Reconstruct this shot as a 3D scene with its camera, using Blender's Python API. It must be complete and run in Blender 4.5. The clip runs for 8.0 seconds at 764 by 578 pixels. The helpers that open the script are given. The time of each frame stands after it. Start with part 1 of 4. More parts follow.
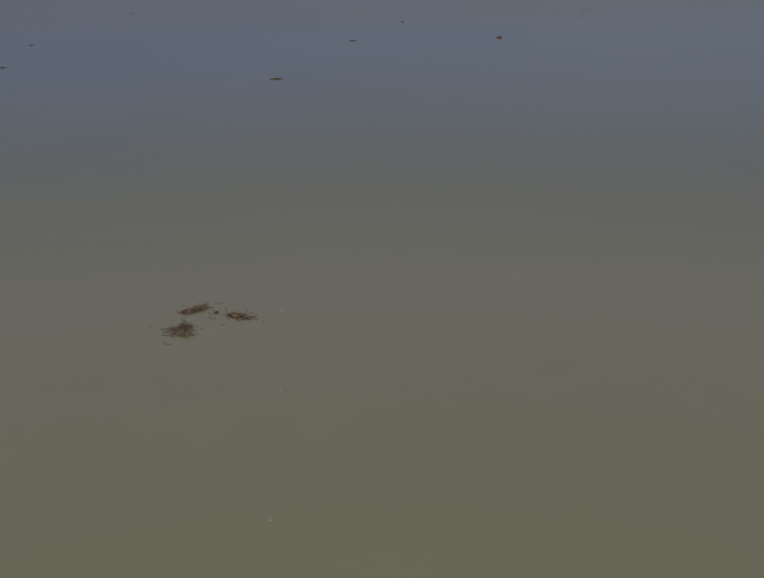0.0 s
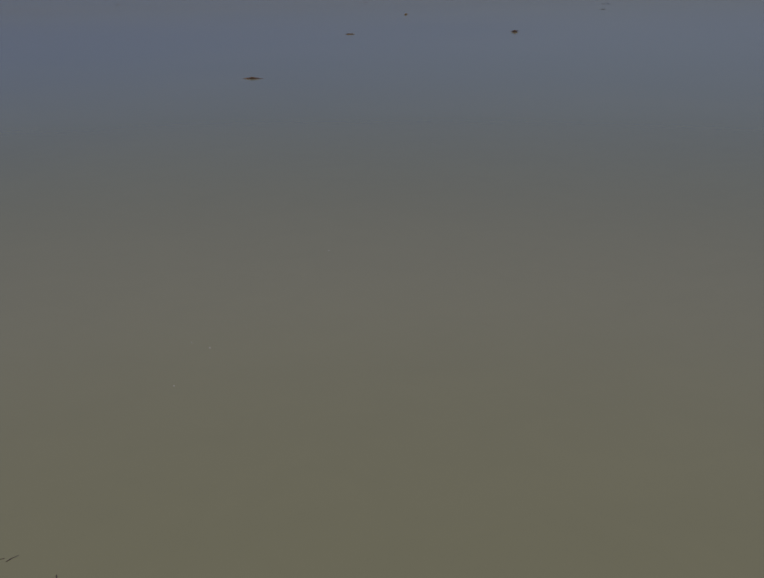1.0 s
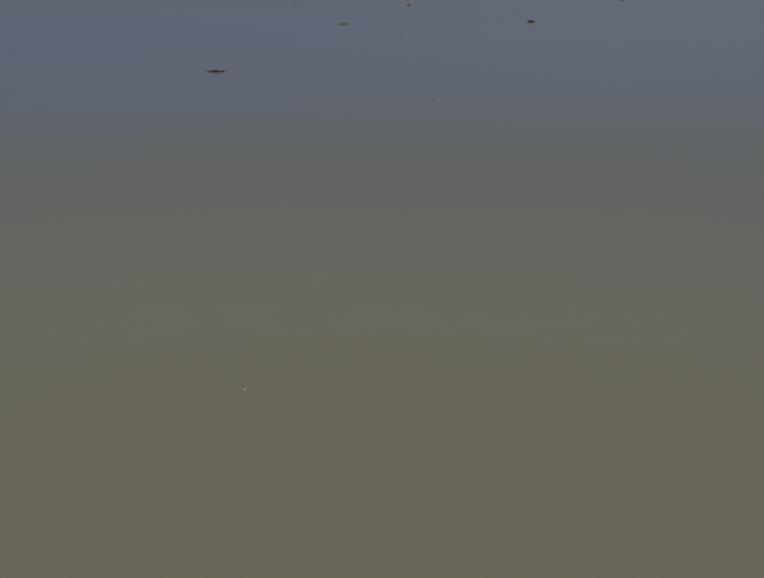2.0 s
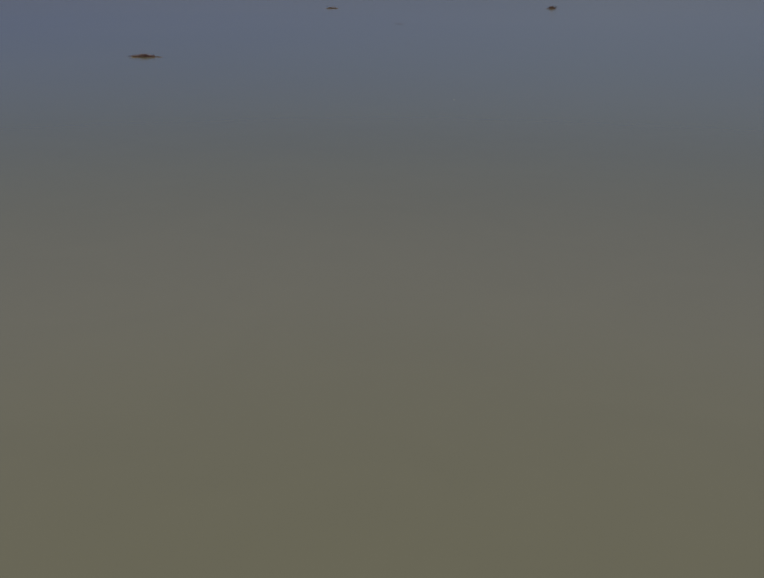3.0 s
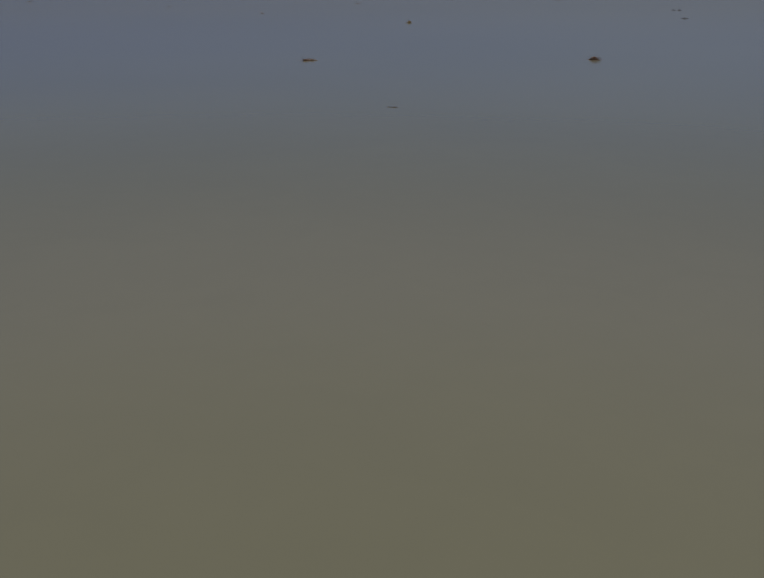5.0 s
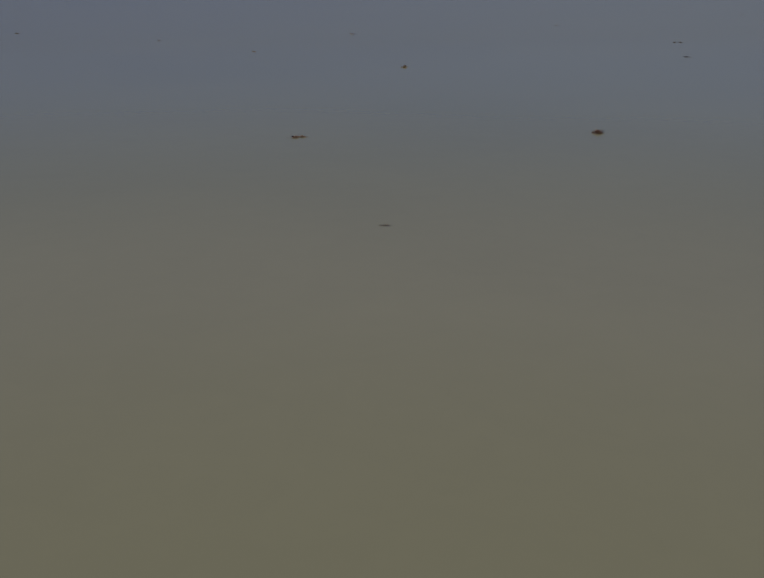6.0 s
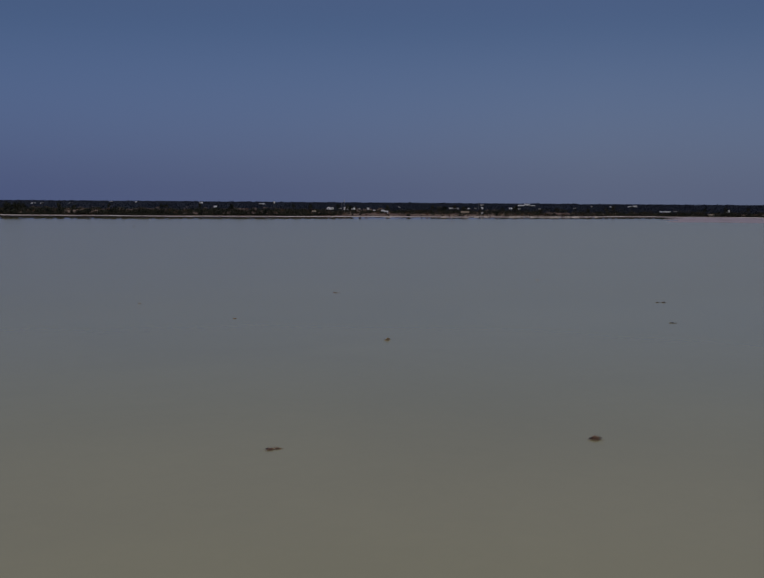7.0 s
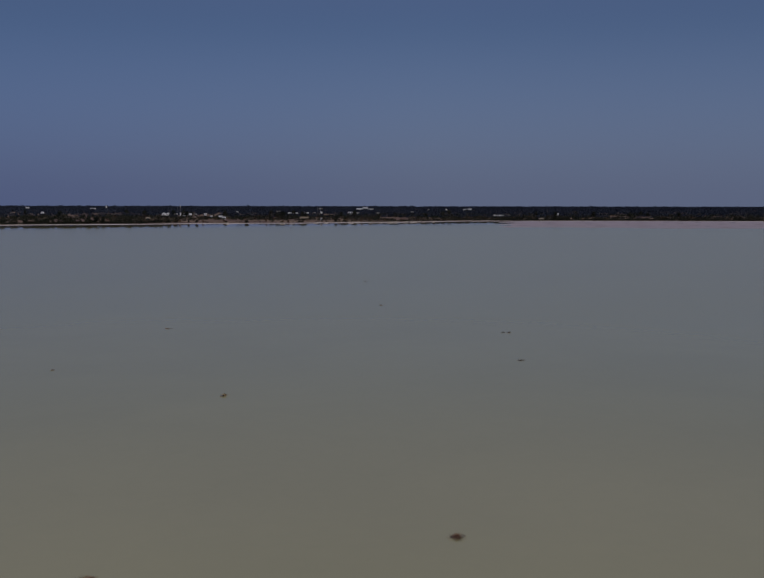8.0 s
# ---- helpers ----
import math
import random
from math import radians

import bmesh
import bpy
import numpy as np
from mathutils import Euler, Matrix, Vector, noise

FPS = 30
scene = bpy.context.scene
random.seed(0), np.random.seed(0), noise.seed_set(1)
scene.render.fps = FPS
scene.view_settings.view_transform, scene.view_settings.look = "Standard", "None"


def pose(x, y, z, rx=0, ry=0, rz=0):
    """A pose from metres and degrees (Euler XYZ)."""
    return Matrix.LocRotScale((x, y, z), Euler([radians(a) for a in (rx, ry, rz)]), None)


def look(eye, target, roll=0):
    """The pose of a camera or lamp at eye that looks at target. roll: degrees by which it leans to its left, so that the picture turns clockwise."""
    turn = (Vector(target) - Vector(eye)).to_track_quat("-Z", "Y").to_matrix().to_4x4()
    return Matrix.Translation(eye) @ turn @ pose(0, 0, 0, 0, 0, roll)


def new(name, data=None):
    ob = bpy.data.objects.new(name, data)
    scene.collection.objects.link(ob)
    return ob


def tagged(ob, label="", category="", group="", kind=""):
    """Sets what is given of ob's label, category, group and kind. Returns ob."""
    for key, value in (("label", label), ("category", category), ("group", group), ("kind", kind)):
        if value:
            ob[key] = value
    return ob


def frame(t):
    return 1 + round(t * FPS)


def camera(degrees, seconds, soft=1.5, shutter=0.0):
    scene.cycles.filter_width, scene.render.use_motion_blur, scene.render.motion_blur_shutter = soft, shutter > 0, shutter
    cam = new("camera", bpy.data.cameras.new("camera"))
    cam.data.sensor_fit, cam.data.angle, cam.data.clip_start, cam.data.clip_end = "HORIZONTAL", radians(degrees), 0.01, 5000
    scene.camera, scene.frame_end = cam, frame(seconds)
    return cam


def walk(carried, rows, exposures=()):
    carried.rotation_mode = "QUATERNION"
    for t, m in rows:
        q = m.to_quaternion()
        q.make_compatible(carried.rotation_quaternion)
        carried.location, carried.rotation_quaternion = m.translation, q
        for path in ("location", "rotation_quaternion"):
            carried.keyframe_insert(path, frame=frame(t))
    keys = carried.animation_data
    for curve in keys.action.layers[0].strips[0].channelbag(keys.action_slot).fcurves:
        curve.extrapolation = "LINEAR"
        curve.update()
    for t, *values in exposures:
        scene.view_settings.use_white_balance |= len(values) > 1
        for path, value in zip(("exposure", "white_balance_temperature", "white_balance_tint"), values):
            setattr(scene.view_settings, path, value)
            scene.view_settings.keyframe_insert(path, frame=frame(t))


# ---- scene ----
cam = camera(42.9, 8.0)
PATH = [
    (0, (5.261, -10.104, 10.951), (5.067, -8.215, 10.324), -0.6),
    (0.5, (4.736, -1.178, 10.078), (4.538, 0.709, 9.448), -0.6),
    (1, (4.127, 7.666, 9.386), (3.926, 9.552, 8.752), -0.3),
    (1.5, (3.603, 16.302, 8.421), (3.395, 18.187, 7.785), -0.3),
    (1.7, (3.41, 19.203, 7.952), (3.2, 21.087, 7.317), -0.4),
    (2.8, (1.756, 39.221, 5.058), (1.557, 41.106, 4.422), 0.4),
    (3, (1.47, 42.562, 4.69), (1.27, 44.447, 4.052), 0.4),
    (3.5, (0.858, 51.169, 3.762), (0.652, 53.053, 3.124), 0.6),
    (4, (0.333, 59.387, 3.486), (0.123, 61.272, 2.851), 0.6),
    (4.5, (-0.29, 65.596, 5.335), (-0.5, 67.481, 4.699), 0.3),
    (4.7, (-0.403, 67.097, 6.137), (-0.611, 68.982, 5.503), 0.5),
    (5.8, (-0.834, 73.301, 11.576), (-1.031, 75.187, 10.943), 0.5),
    (6, (-0.926, 74.525, 12.577), (-1.124, 76.412, 11.945), 0.5),
    (6.2, (-1.065, 75.69, 13.486), (-1.262, 77.578, 12.856), 0.5),
    (6.3, (-1.164, 76.598, 14.225), (-1.36, 78.52, 13.708), 0.5),
    (6.4, (-1.276, 77.359, 14.584), (-1.473, 79.301, 14.15), 0.5),
    (6.5, (-1.427, 78.321, 15.169), (-1.623, 80.288, 14.863), 0.5),
    (6.6, (-1.479, 78.821, 15.536), (-1.667, 80.799, 15.309), 0.5),
    (6.8, (-1.39, 79.947, 16.521), (-1.573, 81.93, 16.341), 0.4),
    (7, (-1.492, 81.243, 17.565), (-1.671, 83.227, 17.385), 0.4),
    (7.3, (-1.653, 84.029, 18.954), (-1.827, 86.013, 18.775), 0.4),
    (7.5, (-1.641, 85.418, 20.096), (-1.812, 87.402, 19.917), 0.4),
    (7.6, (-1.569, 86.056, 20.581), (-1.74, 88.04, 20.402), 0.3),
    (7.7, (-1.356, 87.214, 20.887), (-1.496, 89.201, 20.709), 0.3),
    (7.8, (-1.246, 88.526, 21.502), (-1.223, 90.518, 21.325), 0.2),
    (7.9, (-1.646, 89.375, 21.881), (-1.525, 91.364, 21.705), 0.1),
    (8, (-1.733, 90.608, 22.3), (-1.585, 92.595, 22.1252), 0.1),
]
walk(cam, [(t, look(eye, target, roll)) for t, eye, target, roll in PATH])

# ---- light ----
HAZE, HAZE_WEST = (1.58, 1.94, 3.12), (1.33, 1.76, 3.60)
HIGH_SKY = (3.0, 3.25, 6.1)
SUN_EL, SUN_ROT = radians(50), radians(130)
world = bpy.data.worlds.new("sky")
scene.world = world
world.use_nodes = True
wn = world.node_tree.nodes
sky = wn.new("ShaderNodeTexSky")
sky.sky_type = "NISHITA"
sky.sun_disc = False
sky.sun_elevation, sky.sun_rotation = SUN_EL, SUN_ROT
sky.altitude, sky.air_density, sky.dust_density, sky.ozone_density = 0, 0.35, 0.05, 3.0
wn["Background"].inputs["Strength"].default_value = 0.10
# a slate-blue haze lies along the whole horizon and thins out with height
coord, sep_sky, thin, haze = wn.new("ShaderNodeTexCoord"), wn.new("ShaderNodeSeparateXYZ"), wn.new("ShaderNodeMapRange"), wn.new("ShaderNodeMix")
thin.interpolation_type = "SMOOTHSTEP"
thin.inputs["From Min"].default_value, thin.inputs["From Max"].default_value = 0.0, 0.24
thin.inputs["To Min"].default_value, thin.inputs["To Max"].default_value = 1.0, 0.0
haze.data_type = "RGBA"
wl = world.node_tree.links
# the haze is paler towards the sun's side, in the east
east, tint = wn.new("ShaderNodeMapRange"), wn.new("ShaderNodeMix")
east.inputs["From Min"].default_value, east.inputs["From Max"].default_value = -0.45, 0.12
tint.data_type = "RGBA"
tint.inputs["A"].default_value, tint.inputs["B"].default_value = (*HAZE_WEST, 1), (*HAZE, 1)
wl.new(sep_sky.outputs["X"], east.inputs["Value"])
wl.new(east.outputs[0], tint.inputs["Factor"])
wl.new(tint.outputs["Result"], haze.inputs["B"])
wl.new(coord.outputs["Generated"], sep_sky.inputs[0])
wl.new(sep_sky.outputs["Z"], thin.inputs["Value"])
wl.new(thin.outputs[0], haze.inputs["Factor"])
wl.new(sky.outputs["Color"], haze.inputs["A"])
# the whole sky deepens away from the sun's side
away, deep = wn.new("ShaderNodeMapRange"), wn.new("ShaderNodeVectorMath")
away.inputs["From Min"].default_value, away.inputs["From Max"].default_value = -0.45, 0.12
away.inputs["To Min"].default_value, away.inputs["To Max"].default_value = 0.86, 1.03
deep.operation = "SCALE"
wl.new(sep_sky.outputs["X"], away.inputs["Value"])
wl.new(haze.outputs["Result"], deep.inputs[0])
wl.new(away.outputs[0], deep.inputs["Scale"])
# the upper sky, mostly out of view, is brightened to lift the lake's reflection
high_sky, lit = wn.new("ShaderNodeMapRange"), wn.new("ShaderNodeMix")
high_sky.interpolation_type = "SMOOTHSTEP"
high_sky.inputs["From Min"].default_value, high_sky.inputs["From Max"].default_value = 0.16, 0.36
high_sky.inputs["To Min"].default_value, high_sky.inputs["To Max"].default_value = 0.0, 0.75
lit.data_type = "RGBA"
lit.inputs["B"].default_value = (*HIGH_SKY, 1)
wl.new(sep_sky.outputs["Z"], high_sky.inputs["Value"])
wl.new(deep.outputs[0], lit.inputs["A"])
wl.new(high_sky.outputs[0], lit.inputs["Factor"])
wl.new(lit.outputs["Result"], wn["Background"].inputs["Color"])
sun = new("sun", bpy.data.lights.new("sun", "SUN"))
sun.data.energy, sun.data.angle, sun.data.color = 2.6, radians(0.53), (1.0, 0.95, 0.88)
SUNWAY = Vector((math.cos(SUN_EL) * math.sin(SUN_ROT), math.cos(SUN_EL) * math.cos(SUN_ROT), math.sin(SUN_EL)))
sun.matrix_world = look(SUNWAY * 1500, (0, 0, 0))
scene.view_settings.exposure = -0.65


# ---- materials ----
def material(name, colors, scale=1.0, rough=0.8, bump=0.0, bump_scale=8.0, metal=0.0, fine=9.0, ior=1.45, per_object=0.0, per_island=0.0, detail=5.0, gloss=0.5):
    """Two or three colours mixed by noise at two sizes, with fine relief; scale in cycles a metre."""
    m = bpy.data.materials.new(name)
    m.use_nodes = True
    n, l = m.node_tree.nodes, m.node_tree.links
    b = n["Principled BSDF"]
    b.inputs["Roughness"].default_value, b.inputs["Metallic"].default_value, b.inputs["IOR"].default_value = rough, metal, ior
    b.inputs["Specular IOR Level"].default_value = gloss
    geo = n.new("ShaderNodeNewGeometry")
    big, small = n.new("ShaderNodeTexNoise"), n.new("ShaderNodeTexNoise")
    big.inputs["Scale"].default_value, small.inputs["Scale"].default_value = scale, scale * fine
    big.inputs["Detail"].default_value = detail
    mix = n.new("ShaderNodeMath")
    mix.operation = "MULTIPLY_ADD"
    mix.inputs[1].default_value = 0.45
    ramp = n.new("ShaderNodeValToRGB")
    while len(ramp.color_ramp.elements) < len(colors):
        ramp.color_ramp.elements.new(0.5)
    for k, c in enumerate(colors):
        e = ramp.color_ramp.elements[k]
        e.position, e.color = 0.42 + 0.5 * k / (len(colors) - 1), (*c, 1)
    l.new(geo.outputs["Position"], big.inputs["Vector"])
    l.new(geo.outputs["Position"], small.inputs["Vector"])
    l.new(small.outputs["Fac"], mix.inputs[0])
    l.new(big.outputs["Fac"], mix.inputs[2])
    out = mix.outputs[0]
    for amount, socket in ((per_object, n.new("ShaderNodeObjectInfo").outputs["Random"]), (per_island, geo.outputs["Random Per Island"])):
        if amount:
            add = n.new("ShaderNodeMath")
            add.operation = "MULTIPLY_ADD"
            add.inputs[1].default_value = amount
            shift = n.new("ShaderNodeMath")
            shift.operation = "SUBTRACT"
            shift.inputs[1].default_value = amount / 2
            l.new(socket, add.inputs[0])
            l.new(out, add.inputs[2])
            l.new(add.outputs[0], shift.inputs[0])
            out = shift.outputs[0]
    l.new(out, ramp.inputs["Fac"])
    l.new(ramp.outputs["Color"], b.inputs["Base Color"])
    if bump:
        tex, bp = n.new("ShaderNodeTexNoise"), n.new("ShaderNodeBump")
        tex.inputs["Scale"].default_value, tex.inputs["Detail"].default_value = bump_scale, 4
        bp.inputs["Strength"].default_value, bp.inputs["Distance"].default_value = bump, 0.3 / bump_scale
        l.new(geo.outputs["Position"], tex.inputs["Vector"])
        l.new(tex.outputs["Fac"], bp.inputs["Height"])
        l.new(bp.outputs["Normal"], b.inputs["Normal"])
    return m


def water_material():
    """Silty lake water: an opaque olive body under a smooth surface with faint ripples."""
    m = bpy.data.materials.new("silty_water")
    m.use_nodes = True
    n, l = m.node_tree.nodes, m.node_tree.links
    b = n["Principled BSDF"]
    b.inputs["Roughness"].default_value, b.inputs["IOR"].default_value = 0.04, 1.333
    b.inputs["Specular IOR Level"].default_value = 0.40
    geo = n.new("ShaderNodeNewGeometry")
    plume, swirl = n.new("ShaderNodeTexNoise"), n.new("ShaderNodeTexNoise")
    plume.inputs["Scale"].default_value, plume.inputs["Detail"].default_value, plume.inputs["Distortion"].default_value = 0.035, 3, 0.8
    swirl.inputs["Scale"].default_value, swirl.inputs["Detail"].default_value, swirl.inputs["Distortion"].default_value = 0.5, 4, 1.2
    add = n.new("ShaderNodeMath")
    add.operation, add.inputs[1].default_value = "MULTIPLY_ADD", 0.4
    ramp = n.new("ShaderNodeValToRGB")
    for e, p, c in zip(ramp.color_ramp.elements, (0.45, 0.95), WATER):
        e.position, e.color = p, (*c, 1)
    for tex in (plume, swirl):
        l.new(geo.outputs["Position"], tex.inputs["Vector"])
    l.new(swirl.outputs["Fac"], add.inputs[0])
    l.new(plume.outputs["Fac"], add.inputs[2])
    l.new(add.outputs[0], ramp.inputs["Fac"])
    # the base colour is darkened towards the far shore to deepen the bank's reflection
    darken, dark_body = n.new("ShaderNodeMapRange"), n.new("ShaderNodeMix")
    darken.interpolation_type = "SMOOTHSTEP"
    darken.inputs["From Min"].default_value, darken.inputs["From Max"].default_value = 1040.0, 1170.0
    dark_body.data_type = "RGBA"
    # the body turns slightly paler and warmer farther out
    out_y, outward, far_tint, tinted = n.new("ShaderNodeSeparateXYZ"), n.new("ShaderNodeMapRange"), n.new("ShaderNodeMix"), n.new("ShaderNodeMix")
    outward.interpolation_type = "SMOOTHSTEP"
    outward.inputs["From Min"].default_value, outward.inputs["From Max"].default_value = 80.0, 150.0
    far_tint.data_type = tinted.data_type = "RGBA"
    far_tint.inputs["A"].default_value, far_tint.inputs["B"].default_value = (1, 1, 1, 1), (1.06, 1.05, 1.03, 1)
    tinted.blend_type = "MULTIPLY"
    tinted.inputs["Factor"].default_value = 1.0
    l.new(geo.outputs["Position"], out_y.inputs[0])
    l.new(out_y.outputs["Y"], outward.inputs["Value"])
    l.new(outward.outputs[0], far_tint.inputs["Factor"])
    l.new(ramp.outputs["Color"], tinted.inputs["A"])
    l.new(far_tint.outputs["Result"], tinted.inputs["B"])
    dark_body.inputs["B"].default_value = (*REFLECT_DARK, 1)
    l.new(darken.outputs[0], dark_body.inputs["Factor"])
    l.new(tinted.outputs["Result"], dark_body.inputs["A"])
    l.new(dark_body.outputs["Result"], b.inputs["Base Color"])
    # fine wind ripples out on the lake, a calm lee under the far shore
    reach, lee = n.new("ShaderNodeMapRange"), n.new("ShaderNodeValToRGB")
    reach.inputs["From Max"].default_value = 1300.0
    while len(lee.color_ramp.elements) < 5:
        lee.color_ramp.elements.new(0.5)
    for e, (p, v) in zip(lee.color_ramp.elements, ((0.046, 0.09), (0.10, 0.11), (0.20, 0.19), (0.775, 0.16), (0.855, 0.012))):
        e.position, e.color = p, (v, v, v, 1)
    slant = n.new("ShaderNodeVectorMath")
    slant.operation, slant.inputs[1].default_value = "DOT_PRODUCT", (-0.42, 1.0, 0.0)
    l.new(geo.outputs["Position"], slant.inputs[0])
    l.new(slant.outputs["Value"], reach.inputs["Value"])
    l.new(slant.outputs["Value"], darken.inputs["Value"])
    l.new(reach.outputs[0], lee.inputs["Fac"])
    l.new(lee.outputs["Color"], b.inputs["Roughness"])
    wide, tight = n.new("ShaderNodeTexNoise"), n.new("ShaderNodeTexNoise")
    stretch = n.new("ShaderNodeMapping")
    stretch.inputs["Scale"].default_value = (0.6, 1.5, 1)
    stretch.inputs["Rotation"].default_value = (0, 0, 0.35)
    l.new(geo.outputs["Position"], stretch.inputs["Vector"])
    wide.inputs["Scale"].default_value, wide.inputs["Detail"].default_value = 0.9, 2
    tight.inputs["Scale"].default_value, tight.inputs["Detail"].default_value = 7.0, 2
    first, second = n.new("ShaderNodeBump"), n.new("ShaderNodeBump")
    first.inputs["Strength"].default_value, first.inputs["Distance"].default_value = 1.0, RIPPLE[0]
    second.inputs["Strength"].default_value, second.inputs["Distance"].default_value = 1.0, RIPPLE[1]
    calm = n.new("ShaderNodeMapRange")
    calm.interpolation_type = "SMOOTHSTEP"
    calm.inputs["From Min"].default_value, calm.inputs["From Max"].default_value = 1000.0, 1100.0
    calm.inputs["To Min"].default_value, calm.inputs["To Max"].default_value = 1.0, 0.06
    l.new(slant.outputs["Value"], calm.inputs["Value"])
    for tex, bp in ((wide, first), (tight, second)):
        l.new(calm.outputs[0], bp.inputs["Strength"])
        l.new(stretch.outputs["Vector"], tex.inputs["Vector"])
        l.new(tex.outputs["Fac"], bp.inputs["Height"])
    l.new(first.outputs["Normal"], second.inputs["Normal"])
    l.new(second.outputs["Normal"], b.inputs["Normal"])
    return m


def ground_material():
    """Pale sand near the waterline, dry grass and bare earth further up."""
    m = material("lakeside_ground", [(0.058, 0.040, 0.032), (0.105, 0.066, 0.050), (0.235, 0.178, 0.115)], 0.012, 0.95, 0.4, 0.7, fine=6, gloss=0.1)
    n, l = m.node_tree.nodes, m.node_tree.links
    b, ramp = n["Principled BSDF"], n["Color Ramp"]
    geo, sep = n.new("ShaderNodeNewGeometry"), n.new("ShaderNodeSeparateXYZ")
    low = n.new("ShaderNodeMapRange")
    low.inputs["From Min"].default_value, low.inputs["From Max"].default_value = 0.38, 0.44
    low.inputs["To Min"].default_value, low.inputs["To Max"].default_value = 1.0, 0.0
    wet = n.new("ShaderNodeMapRange")
    wet.inputs["From Min"].default_value, wet.inputs["From Max"].default_value = 0.075, 0.10
    wet.inputs["To Min"].default_value, wet.inputs["To Max"].default_value = 1.0, 0.0
    sand, mud = n.new("ShaderNodeMix"), n.new("ShaderNodeMix")
    sand.data_type = mud.data_type = "RGBA"
    sand.inputs["B"].default_value, mud.inputs["B"].default_value = (0.80, 0.73, 0.64, 1), (0.30, 0.235, 0.21, 1)
    gloss = n.new("ShaderNodeMapRange")
    gloss.inputs["To Min"].default_value, gloss.inputs["To Max"].default_value = 0.95, 0.35
    l.new(geo.outputs["Position"], sep.inputs[0])
    for node in (low, wet):
        l.new(sep.outputs["Z"], node.inputs["Value"])
    # the bank's cut face is darkened to mirror dark under the pale berm
    face, cut = n.new("ShaderNodeMapRange"), n.new("ShaderNodeMix")
    face.inputs["From Min"].default_value, face.inputs["From Max"].default_value = 0.26, 0.30
    face.inputs["To Min"].default_value, face.inputs["To Max"].default_value = 1.0, 0.0
    cut.data_type = "RGBA"
    cut.inputs["B"].default_value = (0.07, 0.05, 0.042, 1)
    l.new(sep.outputs["Z"], face.inputs["Value"])
    l.new(low.outputs[0], sand.inputs["Factor"])
    l.new(ramp.outputs["Color"], sand.inputs["A"])
    l.new(face.outputs[0], cut.inputs["Factor"])
    l.new(sand.outputs["Result"], cut.inputs["A"])
    l.new(wet.outputs[0], mud.inputs["Factor"])
    l.new(cut.outputs["Result"], mud.inputs["A"])
    l.new(mud.outputs["Result"], b.inputs["Base Color"])
    l.new(wet.outputs[0], gloss.inputs["Value"])
    l.new(gloss.outputs[0], b.inputs["Roughness"])
    return m


WATER = ((0.243, 0.232, 0.123), (0.261, 0.248, 0.131))
# body colour under the far bank, dark for the sake of its reflection
REFLECT_DARK = (0.15, 0.14, 0.11)
RIPPLE = (0.0009, 0.0002)
WATER_MAT = water_material()
GROUND = ground_material()
DARK_STICK = material("wet_dark_wood", [(0.030, 0.019, 0.015), (0.085, 0.052, 0.040)], 6, 0.6, 0.5, 60, per_object=0.4)
BROWN_STICK = material("brown_wood", [(0.14, 0.086, 0.046), (0.31, 0.205, 0.115)], 6, 0.75, 0.5, 60, per_object=0.4)
STRAW = material("dry_straw", [(0.118, 0.072, 0.036), (0.260, 0.176, 0.094), (0.62, 0.49, 0.30)], 3, 0.8, 0.2, 50, per_island=0.55)
RUST_STRAW = material("rusty_reeds", [(0.075, 0.035, 0.021), (0.155, 0.076, 0.046), (0.34, 0.22, 0.13)], 3, 0.8, 0.2, 50, per_island=0.5)
OCHRE_STRAW = material("ochre_reeds", [(0.130, 0.080, 0.030), (0.27, 0.178, 0.070), (0.44, 0.33, 0.16)], 3, 0.8, 0.2, 50, per_island=0.5)
MAT_DEBRIS = material("sodden_debris", [(0.035, 0.025, 0.014), (0.09, 0.062, 0.035), (0.15, 0.11, 0.065)], 7, 0.7, 0.8, 40)
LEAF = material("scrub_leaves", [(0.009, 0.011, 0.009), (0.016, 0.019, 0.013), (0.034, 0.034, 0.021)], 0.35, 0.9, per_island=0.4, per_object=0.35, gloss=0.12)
DRY_LEAF = material("dry_scrub_leaves", [(0.05, 0.026, 0.014), (0.10, 0.055, 0.03), (0.15, 0.10, 0.055)], 0.35, 0.9, per_island=0.4, per_object=0.3, gloss=0.12)
# distance haze is put into this colour: bluish, dark, low in contrast
HAZED_WOODS = material("hazed_foliage", [(0.022, 0.027, 0.040), (0.027, 0.033, 0.047), (0.034, 0.040, 0.052)], 0.02, 0.95, per_island=0.12, gloss=0.0)
BARK = material("grey_brown_bark", [(0.06, 0.045, 0.032), (0.15, 0.12, 0.09)], 2, 0.9, 0.6, 14)
LIMEWASH = material("white_limewash", [(0.66, 0.65, 0.61), (0.78, 0.77, 0.74), (0.85, 0.845, 0.83)], 0.25, 0.85, 0.1, 6, per_object=0.3)
OCHRE_WALL = material("ochre_plaster", [(0.34, 0.26, 0.17), (0.48, 0.39, 0.28)], 0.3, 0.9, 0.2, 6, per_object=0.4)
CONCRETE = material("weathered_concrete", [(0.26, 0.25, 0.23), (0.42, 0.40, 0.37)], 0.4, 0.9, 0.3, 8, per_object=0.3)
DARK_PANE = material("dark_glass", [(0.012, 0.014, 0.016), (0.03, 0.034, 0.04)], 0.5, 0.15)
DOOR_PAINT = material("blue_door_paint", [(0.06, 0.10, 0.14), (0.10, 0.15, 0.20)], 1.0, 0.6)
